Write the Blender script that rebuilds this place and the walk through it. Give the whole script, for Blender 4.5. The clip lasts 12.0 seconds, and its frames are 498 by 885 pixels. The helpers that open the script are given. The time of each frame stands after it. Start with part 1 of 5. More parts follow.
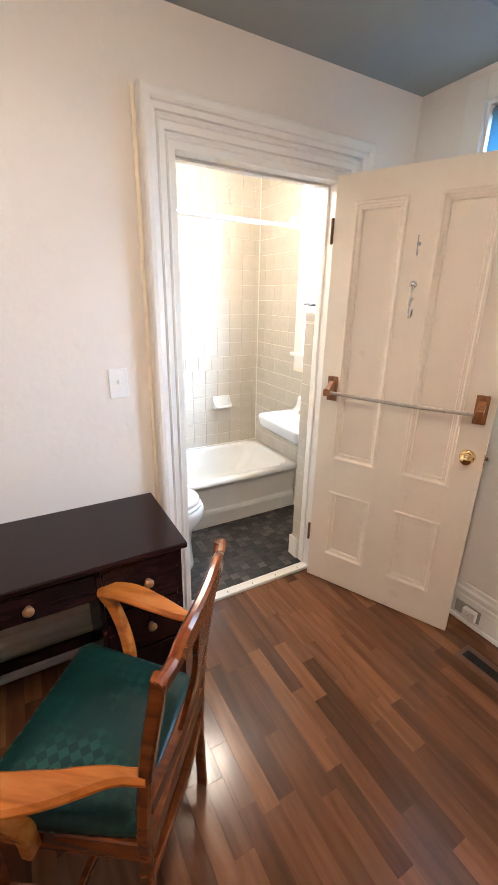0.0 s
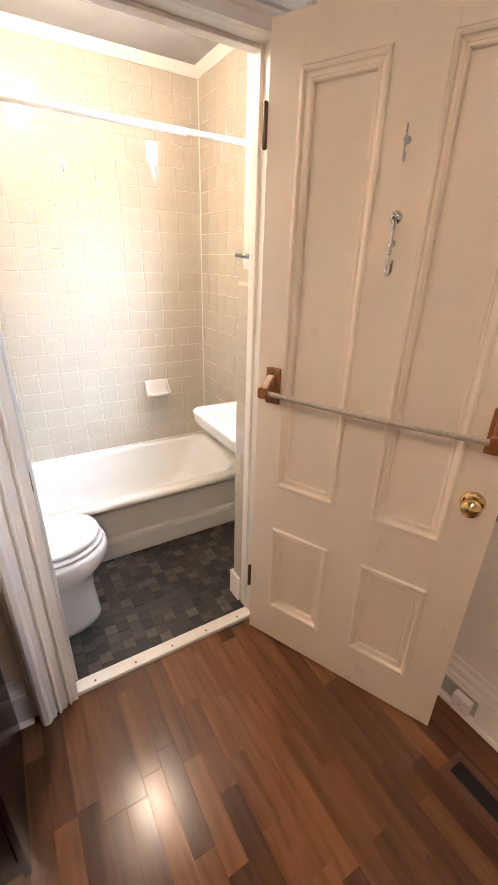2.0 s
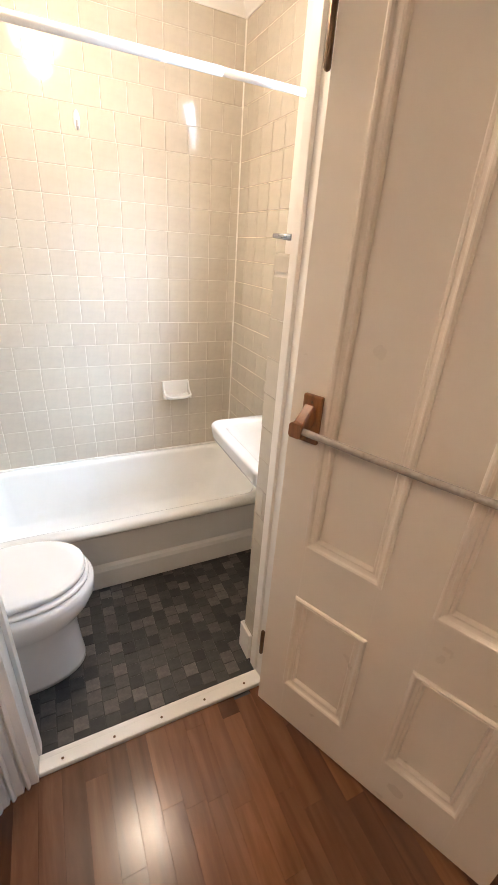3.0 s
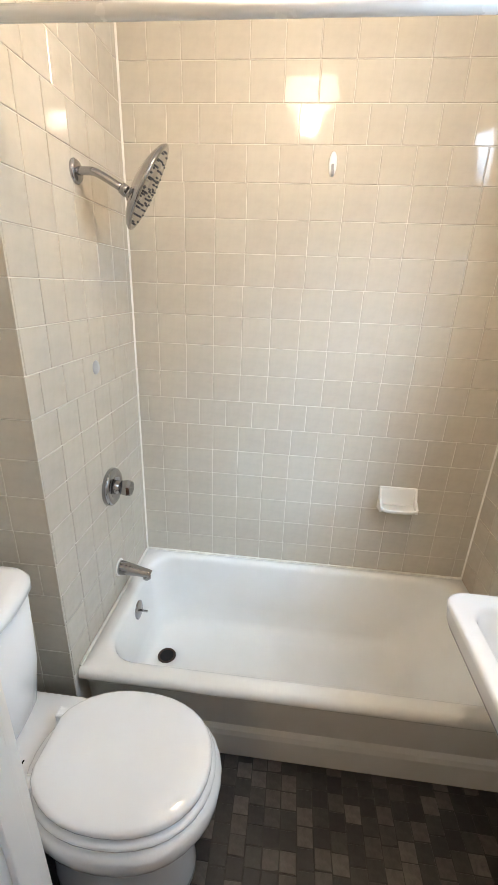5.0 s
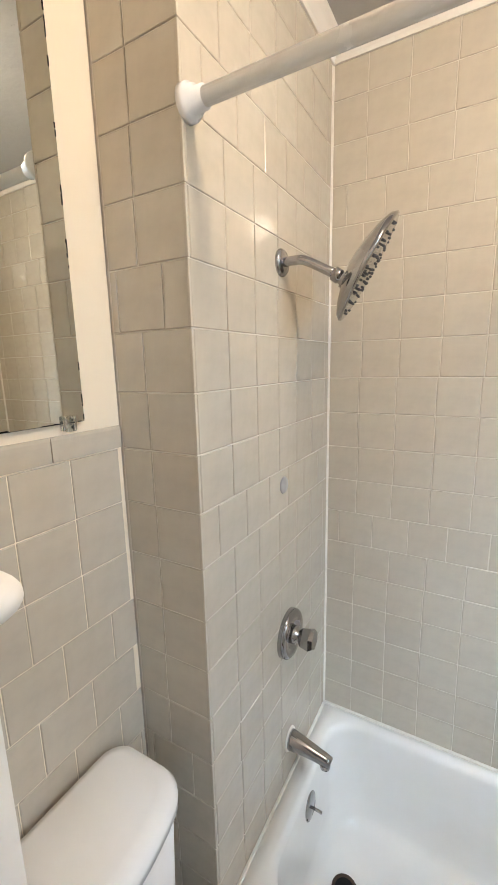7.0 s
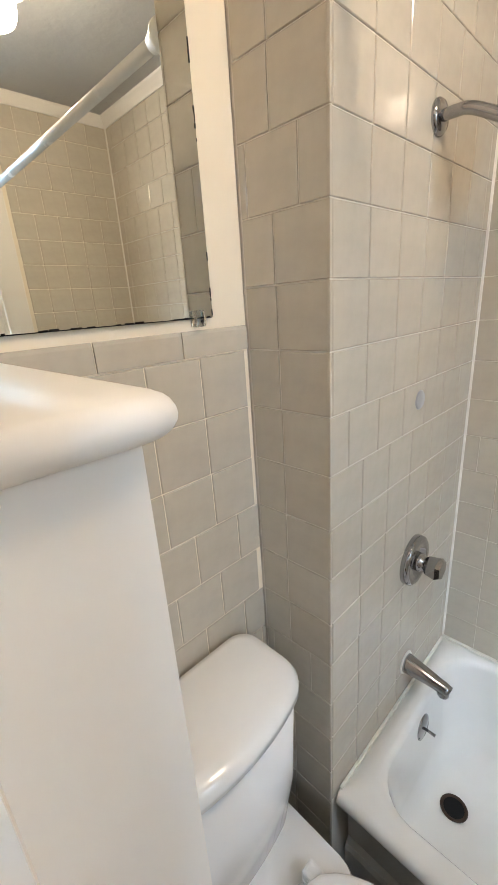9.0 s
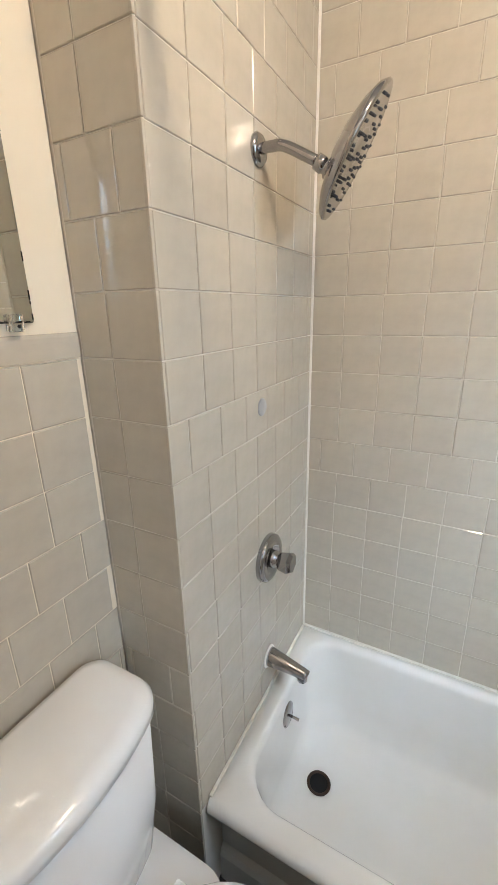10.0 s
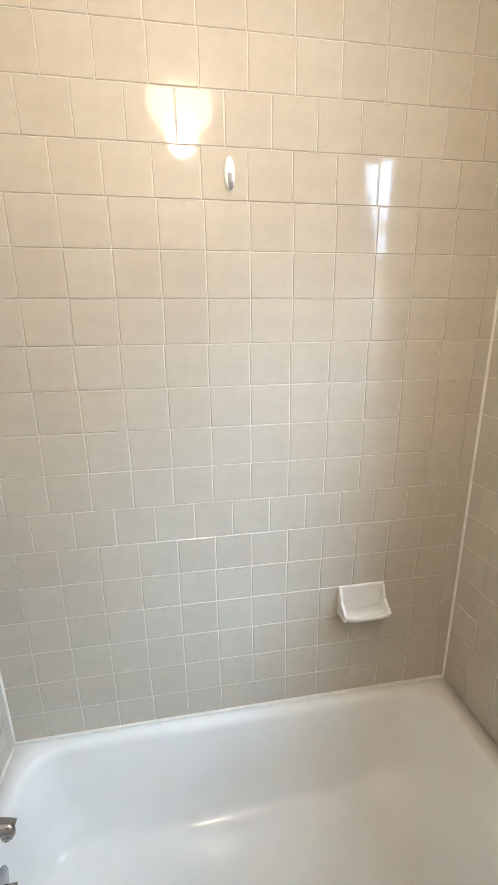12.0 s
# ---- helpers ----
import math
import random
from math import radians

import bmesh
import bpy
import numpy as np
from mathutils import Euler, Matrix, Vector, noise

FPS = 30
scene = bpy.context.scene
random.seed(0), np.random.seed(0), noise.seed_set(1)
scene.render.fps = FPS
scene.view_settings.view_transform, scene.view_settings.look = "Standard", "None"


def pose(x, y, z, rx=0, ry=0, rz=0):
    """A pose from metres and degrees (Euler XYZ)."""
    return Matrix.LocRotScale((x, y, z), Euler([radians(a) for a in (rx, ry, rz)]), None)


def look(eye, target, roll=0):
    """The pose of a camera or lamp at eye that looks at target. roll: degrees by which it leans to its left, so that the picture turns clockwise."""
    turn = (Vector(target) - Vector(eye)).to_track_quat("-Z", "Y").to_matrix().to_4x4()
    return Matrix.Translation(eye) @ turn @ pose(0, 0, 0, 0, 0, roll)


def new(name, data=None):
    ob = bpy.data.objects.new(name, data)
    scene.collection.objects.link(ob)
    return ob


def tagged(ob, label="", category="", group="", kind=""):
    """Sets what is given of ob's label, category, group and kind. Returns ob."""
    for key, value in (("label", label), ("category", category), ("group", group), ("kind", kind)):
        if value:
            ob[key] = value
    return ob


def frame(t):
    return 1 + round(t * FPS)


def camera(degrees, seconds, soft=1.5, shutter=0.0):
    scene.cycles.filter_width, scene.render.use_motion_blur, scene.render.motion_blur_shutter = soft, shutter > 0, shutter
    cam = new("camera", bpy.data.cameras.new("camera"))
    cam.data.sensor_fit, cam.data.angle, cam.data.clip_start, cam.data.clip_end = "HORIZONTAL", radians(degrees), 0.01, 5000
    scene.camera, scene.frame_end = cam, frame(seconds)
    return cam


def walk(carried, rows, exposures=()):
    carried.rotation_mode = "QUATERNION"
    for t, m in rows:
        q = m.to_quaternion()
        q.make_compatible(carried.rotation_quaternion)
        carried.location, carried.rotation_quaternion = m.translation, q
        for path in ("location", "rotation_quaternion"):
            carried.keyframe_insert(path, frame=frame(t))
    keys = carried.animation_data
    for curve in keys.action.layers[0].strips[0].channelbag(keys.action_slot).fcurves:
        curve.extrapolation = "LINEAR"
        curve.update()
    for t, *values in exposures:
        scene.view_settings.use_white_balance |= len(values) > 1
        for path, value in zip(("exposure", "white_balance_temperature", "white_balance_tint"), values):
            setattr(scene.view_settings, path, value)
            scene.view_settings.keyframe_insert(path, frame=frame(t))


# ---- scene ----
cam = camera(63.3, 12.0)
PATH = [
    (0, (1.707, 2.84, 1.581), (2.642, 4.476, 0.911), 1.1),
    (0.5, (1.823, 2.903, 1.572), (2.905, 4.445, 0.899), 2.4),
    (1, (1.941, 3.079, 1.575), (3.136, 4.506, 0.845), 3.2),
    (1.5, (2.099, 3.206, 1.55), (3.183, 4.696, 0.772), 1.4),
    (2, (2.322, 3.307, 1.541), (3.276, 4.863, 0.722), 1.7),
    (2.5, (2.433, 3.438, 1.511), (3.315, 5.017, 0.657), 3.1),
    (2.7, (2.469, 3.527, 1.521), (3.343, 5.106, 0.659), 3.7),
    (4.3, (2.737, 4.007, 1.533), (2.881, 5.818, 0.696), 2.2),
    (4.5, (2.724, 4.083, 1.522), (2.791, 5.915, 0.722), 2.5),
    (5, (2.656, 4.271, 1.572), (2.48, 6.129, 0.853), 2.3),
    (5.5, (2.621, 4.41, 1.57), (2.112, 6.245, 0.959), 0.5),
    (6, (2.624, 4.533, 1.589), (1.791, 6.276, 1.07), -1.2),
    (6.5, (2.563, 4.573, 1.594), (1.58, 6.255, 1.143), -1.6),
    (7, (2.458, 4.598, 1.619), (1.48, 6.301, 1.24), -1.3),
    (7.5, (2.422, 4.654, 1.634), (1.356, 6.31, 1.288), -1.0),
    (7.7, (2.42, 4.678, 1.638), (1.279, 6.283, 1.287), -0.9),
    (9.3, (2.409, 4.594, 1.53), (1.048, 5.887, 0.841), -4.6),
    (9.5, (2.427, 4.607, 1.529), (1.178, 6.006, 0.835), -3.8),
    (10, (2.467, 4.641, 1.538), (1.562, 6.313, 0.917), -1.2),
    (10.5, (2.488, 4.666, 1.568), (1.914, 6.518, 1.08), 0.6),
    (11, (2.51, 4.679, 1.601), (2.263, 6.626, 1.213), 0.9),
    (11.5, (2.554, 4.725, 1.622), (2.609, 6.682, 1.211), -0.0),
    (12, (2.609, 4.788, 1.607), (2.92, 6.689, 1.068), -0.7),
]
walk(cam, [(t, look(eye, target, roll)) for t, eye, target, roll in PATH], [(0.0, 4.05, 5750, 13), (1.0, 3.85, 6450, 19), (1.5, 3.8, 6600, 21), (2.5, 3.6, 6500, 20), (4.5, 3.1, 6200, 13), (5.0, 2.98, 6200, 13), (7.0, 2.76, 6300, 14), (9.5, 2.66, 6300, 14), (12.0, 2.9, 6100, 12)])

# ---- world, sun, lamps ----
world = bpy.data.worlds.new("sky")
scene.world = world
world.use_nodes = True
wn = world.node_tree
sky = wn.nodes.new("ShaderNodeTexSky")
sky.sky_type = "NISHITA"
sky.sun_disc = False
sky.sun_elevation = radians(48)
sky.sun_rotation = radians(250)
wn.nodes["Background"].inputs["Strength"].default_value = 0.07
wn.links.new(sky.outputs["Color"], wn.nodes["Background"].inputs["Color"])
sun = new("sun", bpy.data.lights.new("sun", "SUN"))
sun.data.energy, sun.data.angle, sun.data.color = 2.0, radians(0.5), (1.0, 0.95, 0.88)
sun.matrix_world = look((-8, -3, 10), (0, 0, 0))

# the sky's light in the openings of the two windows
for eye, to, w, h, watts, spread in (
        ((3.67, 4.965, 2.12), (2.78, 5.80, 1.22), 0.29, 0.46, 0.75, 140),
        ((3.67, 4.965, 1.58), (2.70, 5.50, 0.90), 0.29, 0.50, 0.25, 110),
        ((3.70, 4.94, 1.82), (2.92, 5.80, 0.86), 0.40, 1.05, 0.85, 46),
        ((3.76, 3.60, 1.97), (2.05, 4.50, 0.95), 1.08, 0.86, 1.0, 72)):
    day = new("window_daylight", bpy.data.lights.new("window_daylight", "AREA"))
    day.data.shape, day.data.size, day.data.size_y = "RECTANGLE", w, h
    day.data.energy, day.data.color, day.data.spread = watts, (0.60, 0.80, 1.0), radians(spread)
    day.matrix_world = look(eye, to)

# the bulb of the bathroom's ceiling lamp
bulb = new("lamp_bulb", bpy.data.lights.new("lamp_bulb", "POINT"))
bulb.data.energy, bulb.data.color, bulb.data.shadow_soft_size = 2.2, (1.0, 0.82, 0.60), 0.05
bulb.matrix_world = pose(2.66, 5.12, 2.305)


# ---- materials ----
def nodes_of(name):
    m = bpy.data.materials.new(name)
    m.use_nodes = True
    nt = m.node_tree
    return m, nt, nt.nodes["Principled BSDF"]


def ramp(nt, fac, stops):
    r = nt.nodes.new("ShaderNodeValToRGB")
    while len(r.color_ramp.elements) < len(stops):
        r.color_ramp.elements.new(0.5)
    for e, (p, c) in zip(r.color_ramp.elements, stops):
        e.position, e.color = p, (*c, 1)
    nt.links.new(fac, r.inputs["Fac"])
    return r.outputs["Color"]


def coords(nt, scale=(1, 1, 1), turn=0.0, kind="Object"):
    tc = nt.nodes.new("ShaderNodeTexCoord")
    mp = nt.nodes.new("ShaderNodeMapping")
    mp.inputs["Scale"].default_value = scale
    mp.inputs["Rotation"].default_value = (0, 0, turn)
    nt.links.new(tc.outputs[kind], mp.inputs["Vector"])
    return mp.outputs["Vector"]


def noise_of(nt, vec, scale, detail=4.0, rough=0.55, distort=0.0):
    n = nt.nodes.new("ShaderNodeTexNoise")
    n.inputs["Scale"].default_value = scale
    n.inputs["Detail"].default_value = detail
    n.inputs["Roughness"].default_value = rough
    n.inputs["Distortion"].default_value = distort
    nt.links.new(vec, n.inputs["Vector"])
    return n.outputs["Fac"]


def mixed(nt, fac, a, b, mode="MIX"):
    mx = nt.nodes.new("ShaderNodeMix")
    mx.data_type, mx.blend_type = "RGBA", mode
    for sock, v in ((mx.inputs[0], fac), (mx.inputs[6], a), (mx.inputs[7], b)):
        if isinstance(v, bpy.types.NodeSocket):
            nt.links.new(v, sock)
        else:
            sock.default_value = v if isinstance(v, float) else (*v, 1)
    return mx.outputs[2]


def relief(nt, bsdf, heights):
    """heights: (socket, strength, distance) laid over one another."""
    last = None
    for sock, strength, dist in heights:
        b = nt.nodes.new("ShaderNodeBump")
        b.inputs["Strength"].default_value, b.inputs["Distance"].default_value = strength, dist
        nt.links.new(sock, b.inputs["Height"])
        if last:
            nt.links.new(last, b.inputs["Normal"])
        last = b.outputs["Normal"]
    nt.links.new(last, bsdf.inputs["Normal"])


def shade(bsdf, roughness=0.5, metallic=0.0, coat=0.0, spec=None):
    bsdf.inputs["Roughness"].default_value = roughness
    bsdf.inputs["Metallic"].default_value = metallic
    bsdf.inputs["Coat Weight"].default_value = coat
    if spec is not None:
        bsdf.inputs["Specular IOR Level"].default_value = spec


def painted(name, low, high, roughness, fine=60.0, bump=0.15, dist=0.002, broad=1.5, kind="Object"):
    """Paint over plaster, wood or metal: a slow drift of tone and a fine relief."""
    m, nt, b = nodes_of(name)
    v = coords(nt, kind=kind)
    tone = noise_of(nt, v, broad, 5.0, 0.6)
    nt.links.new(ramp(nt, tone, [(0.3, low), (0.7, high)]), b.inputs["Base Color"])
    rg = ramp(nt, noise_of(nt, v, broad * 4), [(0.3, (roughness * 0.85,) * 3), (0.7, (min(1, roughness * 1.15),) * 3)])
    nt.links.new(rg, b.inputs["Roughness"])
    relief(nt, b, [(noise_of(nt, v, fine, 6.0, 0.6), bump, dist)])
    return m


WALL = painted("bedroom_wall_paint", (0.77, 0.70, 0.63), (0.82, 0.75, 0.68), 0.55, 26.0, 0.55, 0.004, 1.1)
CEILING = painted("grey_ceiling_paint", (0.33, 0.365, 0.365), (0.38, 0.41, 0.41), 0.7, 20.0, 0.3, 0.004)
BATH_WALL = painted("bath_wall_paint", (0.80, 0.71, 0.56), (0.84, 0.75, 0.60), 0.45, 60.0, 0.12)
TRIM = painted("white_trim_paint", (0.79, 0.75, 0.69), (0.82, 0.785, 0.72), 0.42, 45.0, 0.02, 0.0006, 3.0)
DOOR_PAINT = painted("door_paint", (0.79, 0.685, 0.56), (0.83, 0.73, 0.605), 0.32, 50.0, 0.04, 0.001, 2.5)
WHITE_METAL = painted("white_enamel", (0.78, 0.78, 0.78), (0.84, 0.84, 0.83), 0.25, 90.0, 0.03, 0.0005, 5.0)
PORCELAIN = painted("porcelain", (0.80, 0.80, 0.80), (0.84, 0.84, 0.83), 0.08, 6.0, 0.02, 0.002, 3.0)
TUB_ENAMEL = painted("tub_enamel", (0.78, 0.76, 0.71), (0.83, 0.81, 0.77), 0.12, 8.0, 0.03, 0.003, 4.0)
SWITCH = painted("switch_plastic", (0.85, 0.83, 0.79), (0.88, 0.86, 0.83), 0.22, 90.0, 0.02, 0.0005, 8.0)
GROUT = painted("grout", (0.64, 0.59, 0.51), (0.73, 0.68, 0.60), 0.8, 120.0, 0.4, 0.001, 6.0)
FLOOR_GROUT = painted("dark_grout", (0.030, 0.028, 0.026), (0.055, 0.050, 0.046), 0.85, 120.0, 0.5, 0.001, 7.0)


def peeling_ceiling():
    """Old grey-white paint with small dark flecks where it has flaked."""
    m, nt, b = nodes_of("bath_ceiling_paint")
    v = coords(nt)
    tone = ramp(nt, noise_of(nt, v, 2.0, 5.0, 0.6), [(0.3, (0.39, 0.39, 0.39)), (0.7, (0.46, 0.46, 0.45))])
    where = ramp(nt, noise_of(nt, v, 2.6, 3.0), [(0.50, (0, 0, 0)), (0.62, (1, 1, 1))])
    fleck = ramp(nt, noise_of(nt, v, 46.0, 4.0, 0.7), [(0.66, (0, 0, 0)), (0.70, (1, 1, 1))])
    mask = mixed(nt, 1.0, where, fleck, "MULTIPLY")
    nt.links.new(mixed(nt, mask, tone, (0.10, 0.08, 0.07)), b.inputs["Base Color"])
    shade(b, 0.7)
    relief(nt, b, [(noise_of(nt, v, 18.0, 6.0), 0.6, 0.006), (fleck, 0.5, 0.001)])
    return m


BATH_CEILING = peeling_ceiling()


def tile_glaze():
    m, nt, b = nodes_of("beige_tile_glaze")
    v = coords(nt)
    rnd = nt.nodes.new("ShaderNodeObjectInfo").outputs["Random"]
    base = ramp(nt, rnd, [(0.0, (0.533, 0.479, 0.392)), (0.5, (0.544, 0.492, 0.403)), (1.0, (0.556, 0.506, 0.416))])
    speck = ramp(nt, noise_of(nt, v, 30.0, 3.0), [(0.35, (0.94, 0.94, 0.94)), (0.65, (1, 1, 1))])
    nt.links.new(mixed(nt, 1.0, base, speck, "MULTIPLY"), b.inputs["Base Color"])
    shade(b, 0.075)
    relief(nt, b, [(noise_of(nt, v, 14.0, 2.0), 0.04, 0.004)])
    return m


def slate():
    m, nt, b = nodes_of("slate_mosaic")
    v = coords(nt)
    rnd = nt.nodes.new("ShaderNodeObjectInfo").outputs["Random"]
    isl = nt.nodes.new("ShaderNodeNewGeometry").outputs["Random Per Island"]
    add = nt.nodes.new("ShaderNodeMath")
    add.operation = "ADD"
    nt.links.new(rnd, add.inputs[0])
    nt.links.new(isl, add.inputs[1])
    fr = nt.nodes.new("ShaderNodeMath")
    fr.operation = "FRACT"
    nt.links.new(add.outputs[0], fr.inputs[0])
    base = ramp(nt, fr.outputs[0], [(0.0, (0.016, 0.015, 0.016)), (0.45, (0.036, 0.034, 0.033)), (0.8, (0.066, 0.060, 0.054)), (1.0, (0.13, 0.116, 0.10))])
    vein = ramp(nt, noise_of(nt, v, 38.0, 6.0, 0.65, 0.8), [(0.3, (0.55, 0.55, 0.56)), (0.7, (1.15, 1.12, 1.08))])
    nt.links.new(mixed(nt, 1.0, base, vein, "MULTIPLY"), b.inputs["Base Color"])
    shade(b, 0.42)
    relief(nt, b, [(noise_of(nt, v, 60.0, 6.0), 0.35, 0.002)])
    return m


def plank_wood():
    m, nt, b = nodes_of("laminate_plank")
    rnd = nt.nodes.new("ShaderNodeObjectInfo").outputs["Random"]
    tc = nt.nodes.new("ShaderNodeTexCoord")
    shift = nt.nodes.new("ShaderNodeVectorMath")
    shift.operation = "ADD"
    sc = nt.nodes.new("ShaderNodeMath")
    sc.operation = "MULTIPLY"
    nt.links.new(rnd, sc.inputs[0])
    sc.inputs[1].default_value = 37.0
    nt.links.new(tc.outputs["Object"], shift.inputs[0])
    nt.links.new(sc.outputs[0], shift.inputs[1])
    mp = nt.nodes.new("ShaderNodeMapping")
    mp.inputs["Scale"].default_value = (1.6, 11.0, 11.0)
    nt.links.new(shift.outputs[0], mp.inputs["Vector"])
    v = mp.outputs["Vector"]
    grain = noise_of(nt, v, 1.0, 8.0, 0.62, 1.4)
    wave = nt.nodes.new("ShaderNodeTexWave")
    wave.bands_direction = "Y"
    wave.inputs["Scale"].default_value, wave.inputs["Distortion"].default_value = 0.5, 9.0
    wave.inputs["Detail"].default_value, wave.inputs["Detail Scale"].default_value = 3.0, 0.8
    nt.links.new(v, wave.inputs["Vector"])
    dark = ramp(nt, grain, [(0.2, (0.098, 0.040, 0.019)), (0.5, (0.152, 0.066, 0.031)), (0.8, (0.215, 0.100, 0.049))])
    band = ramp(nt, wave.outputs["Fac"], [(0.0, (0.66, 0.62, 0.60)), (0.4, (1, 1, 1))])
    toned = mixed(nt, 0.45, dark, band, "MULTIPLY")
    each = ramp(nt, rnd, [(0.0, (0.52, 0.48, 0.47)), (0.45, (0.86, 0.82, 0.80)), (0.75, (1.10, 1.05, 0.98)), (1.0, (1.45, 1.36, 1.15))])
    nt.links.new(mixed(nt, 1.0, toned, each, "MULTIPLY"), b.inputs["Base Color"])
    rg = ramp(nt, grain, [(0.3, (0.16, 0.16, 0.16)), (0.7, (0.27, 0.27, 0.27))])
    nt.links.new(rg, b.inputs["Roughness"])
    relief(nt, b, [(grain, 0.05, 0.0008)])
    return m


def furniture_wood(name, dark, mid, light, roughness, axis=(14, 2, 14), coat=0.0, spec=None):
    m, nt, b = nodes_of(name)
    v = coords(nt, axis)
    g = noise_of(nt, v, 1.6, 7.0, 0.6, 0.9)
    nt.links.new(ramp(nt, g, [(0.28, dark), (0.5, mid), (0.74, light)]), b.inputs["Base Color"])
    shade(b, roughness, coat=coat, spec=spec)
    relief(nt, b, [(noise_of(nt, v, 5.0, 5.0), 0.08, 0.001)])
    return m


PLANK = plank_wood()
TILE = tile_glaze()
SLATE = slate()
DESK_WOOD = furniture_wood("dark_stained_wood", (0.008, 0.003, 0.003), (0.014, 0.005, 0.005), (0.024, 0.009, 0.008), 0.24, (3, 22, 22), 0.0, 0.28)
CHAIR_WOOD = furniture_wood("honey_chair_wood", (0.065, 0.015, 0.004), (0.14, 0.036, 0.009), (0.21, 0.062, 0.016), 0.16)
ARM_WOOD = furniture_wood("orange_arm_wood", (0.24, 0.066, 0.010), (0.40, 0.125, 0.019), (0.50, 0.18, 0.034), 0.2)
KNOB_WOOD = furniture_wood("turned_knob_wood", (0.19, 0.075, 0.025), (0.27, 0.115, 0.042), (0.34, 0.16, 0.06), 0.3, (30, 30, 30))
BRACKET_WOOD = furniture_wood("bracket_wood", (0.13, 0.045, 0.012), (0.24, 0.09, 0.024), (0.36, 0.15, 0.045), 0.35, (30, 30, 5))
ROD_WOOD = furniture_wood("grey_rod_wood", (0.30, 0.25, 0.20), (0.38, 0.32, 0.26), (0.45, 0.39, 0.33), 0.4, (30, 30, 30))


def metal(name, color, roughness):
    m, nt, b = nodes_of(name)
    v = coords(nt)
    nt.links.new(ramp(nt, noise_of(nt, v, 40.0), [(0.3, tuple(c * 0.88 for c in color)), (0.7, color)]), b.inputs["Base Color"])
    shade(b, roughness, 1.0)
    return m


CHROME = metal("chrome", (0.40, 0.40, 0.415), 0.07)
NICKEL = metal("bright_nickel", (0.72, 0.71, 0.70), 0.14)
BRASS = metal("brass", (0.78, 0.58, 0.28), 0.16)
BRONZE = metal("dark_hinge_metal", (0.16, 0.10, 0.06), 0.4)


def plain(name, color, roughness=0.5):
    m, nt, b = nodes_of(name)
    v = coords(nt)
    nt.links.new(ramp(nt, noise_of(nt, v, 25.0), [(0.3, tuple(c * 0.85 for c in color)), (0.7, color)]), b.inputs["Base Color"])
    shade(b, roughness)
    return m


VENT_METAL = plain("brown_vent_enamel", (0.12, 0.048, 0.024), 0.6)
RUBBER = plain("dark_rubber", (0.045, 0.045, 0.05), 0.5)
BLACK = plain("black_edge", (0.006, 0.006, 0.006), 0.9)
RUST = plain("rusty_drain", (0.05, 0.025, 0.012), 0.6)
GREY_PLASTIC = plain("grey_cap_plastic", (0.36, 0.36, 0.37), 0.4)
GREY_PLATE = plain("grey_outlet_plate", (0.42, 0.40, 0.36), 0.45)
CAULK = plain("white_caulk", (0.80, 0.76, 0.68), 0.5)


def upholstery():
    m, nt, b = nodes_of("green_upholstery")
    v = coords(nt)
    mp = nt.nodes.new("ShaderNodeMapping")
    mp.inputs["Rotation"].default_value = (0, 0, radians(45))
    nt.links.new(v, mp.inputs["Vector"])
    ck = nt.nodes.new("ShaderNodeTexChecker")
    ck.inputs["Scale"].default_value = 42.0
    nt.links.new(mp.outputs["Vector"], ck.inputs["Vector"])
    tone = ramp(nt, noise_of(nt, v, 5.0), [(0.3, (0.002, 0.017, 0.015)), (0.7, (0.004, 0.030, 0.025))])
    worn = ramp(nt, noise_of(nt, v, 4.0, 3.0), [(0.48, (0, 0, 0)), (0.62, (0.55, 0.55, 0.55))])
    light = mixed(nt, ck.outputs["Fac"], (0.0, 0.0, 0.0), (0.016, 0.060, 0.046))
    nt.links.new(mixed(nt, worn, tone, mixed(nt, 1.0, tone, light, "ADD")), b.inputs["Base Color"])
    b.inputs["Specular IOR Level"].default_value = 0.32
    rg = ramp(nt, ck.outputs["Fac"], [(0.0, (0.28, 0.28, 0.28)), (1.0, (0.5, 0.5, 0.5))])
    nt.links.new(rg, b.inputs["Roughness"])
    relief(nt, b, [(noise_of(nt, v, 300.0, 2.0), 0.25, 0.0006)])
    return m


GREEN = upholstery()


def glass(name, roughness=0.0):
    m, nt, b = nodes_of(name)
    b.inputs["Base Color"].default_value = (0.97, 0.99, 1.0, 1)
    b.inputs["Transmission Weight"].default_value = 1.0
    b.inputs["IOR"].default_value = 1.45
    b.inputs["Roughness"].default_value = roughness
    return m


GLASS = glass("window_glass")
CLEAR = glass("clear_plastic", 0.05)


def mirror_glass():
    m, nt, b = nodes_of("mirror_silver")
    b.inputs["Base Color"].default_value = (0.80, 0.83, 0.80, 1)
    shade(b, 0.015, 1.0)
    return m


MIRROR = mirror_glass()


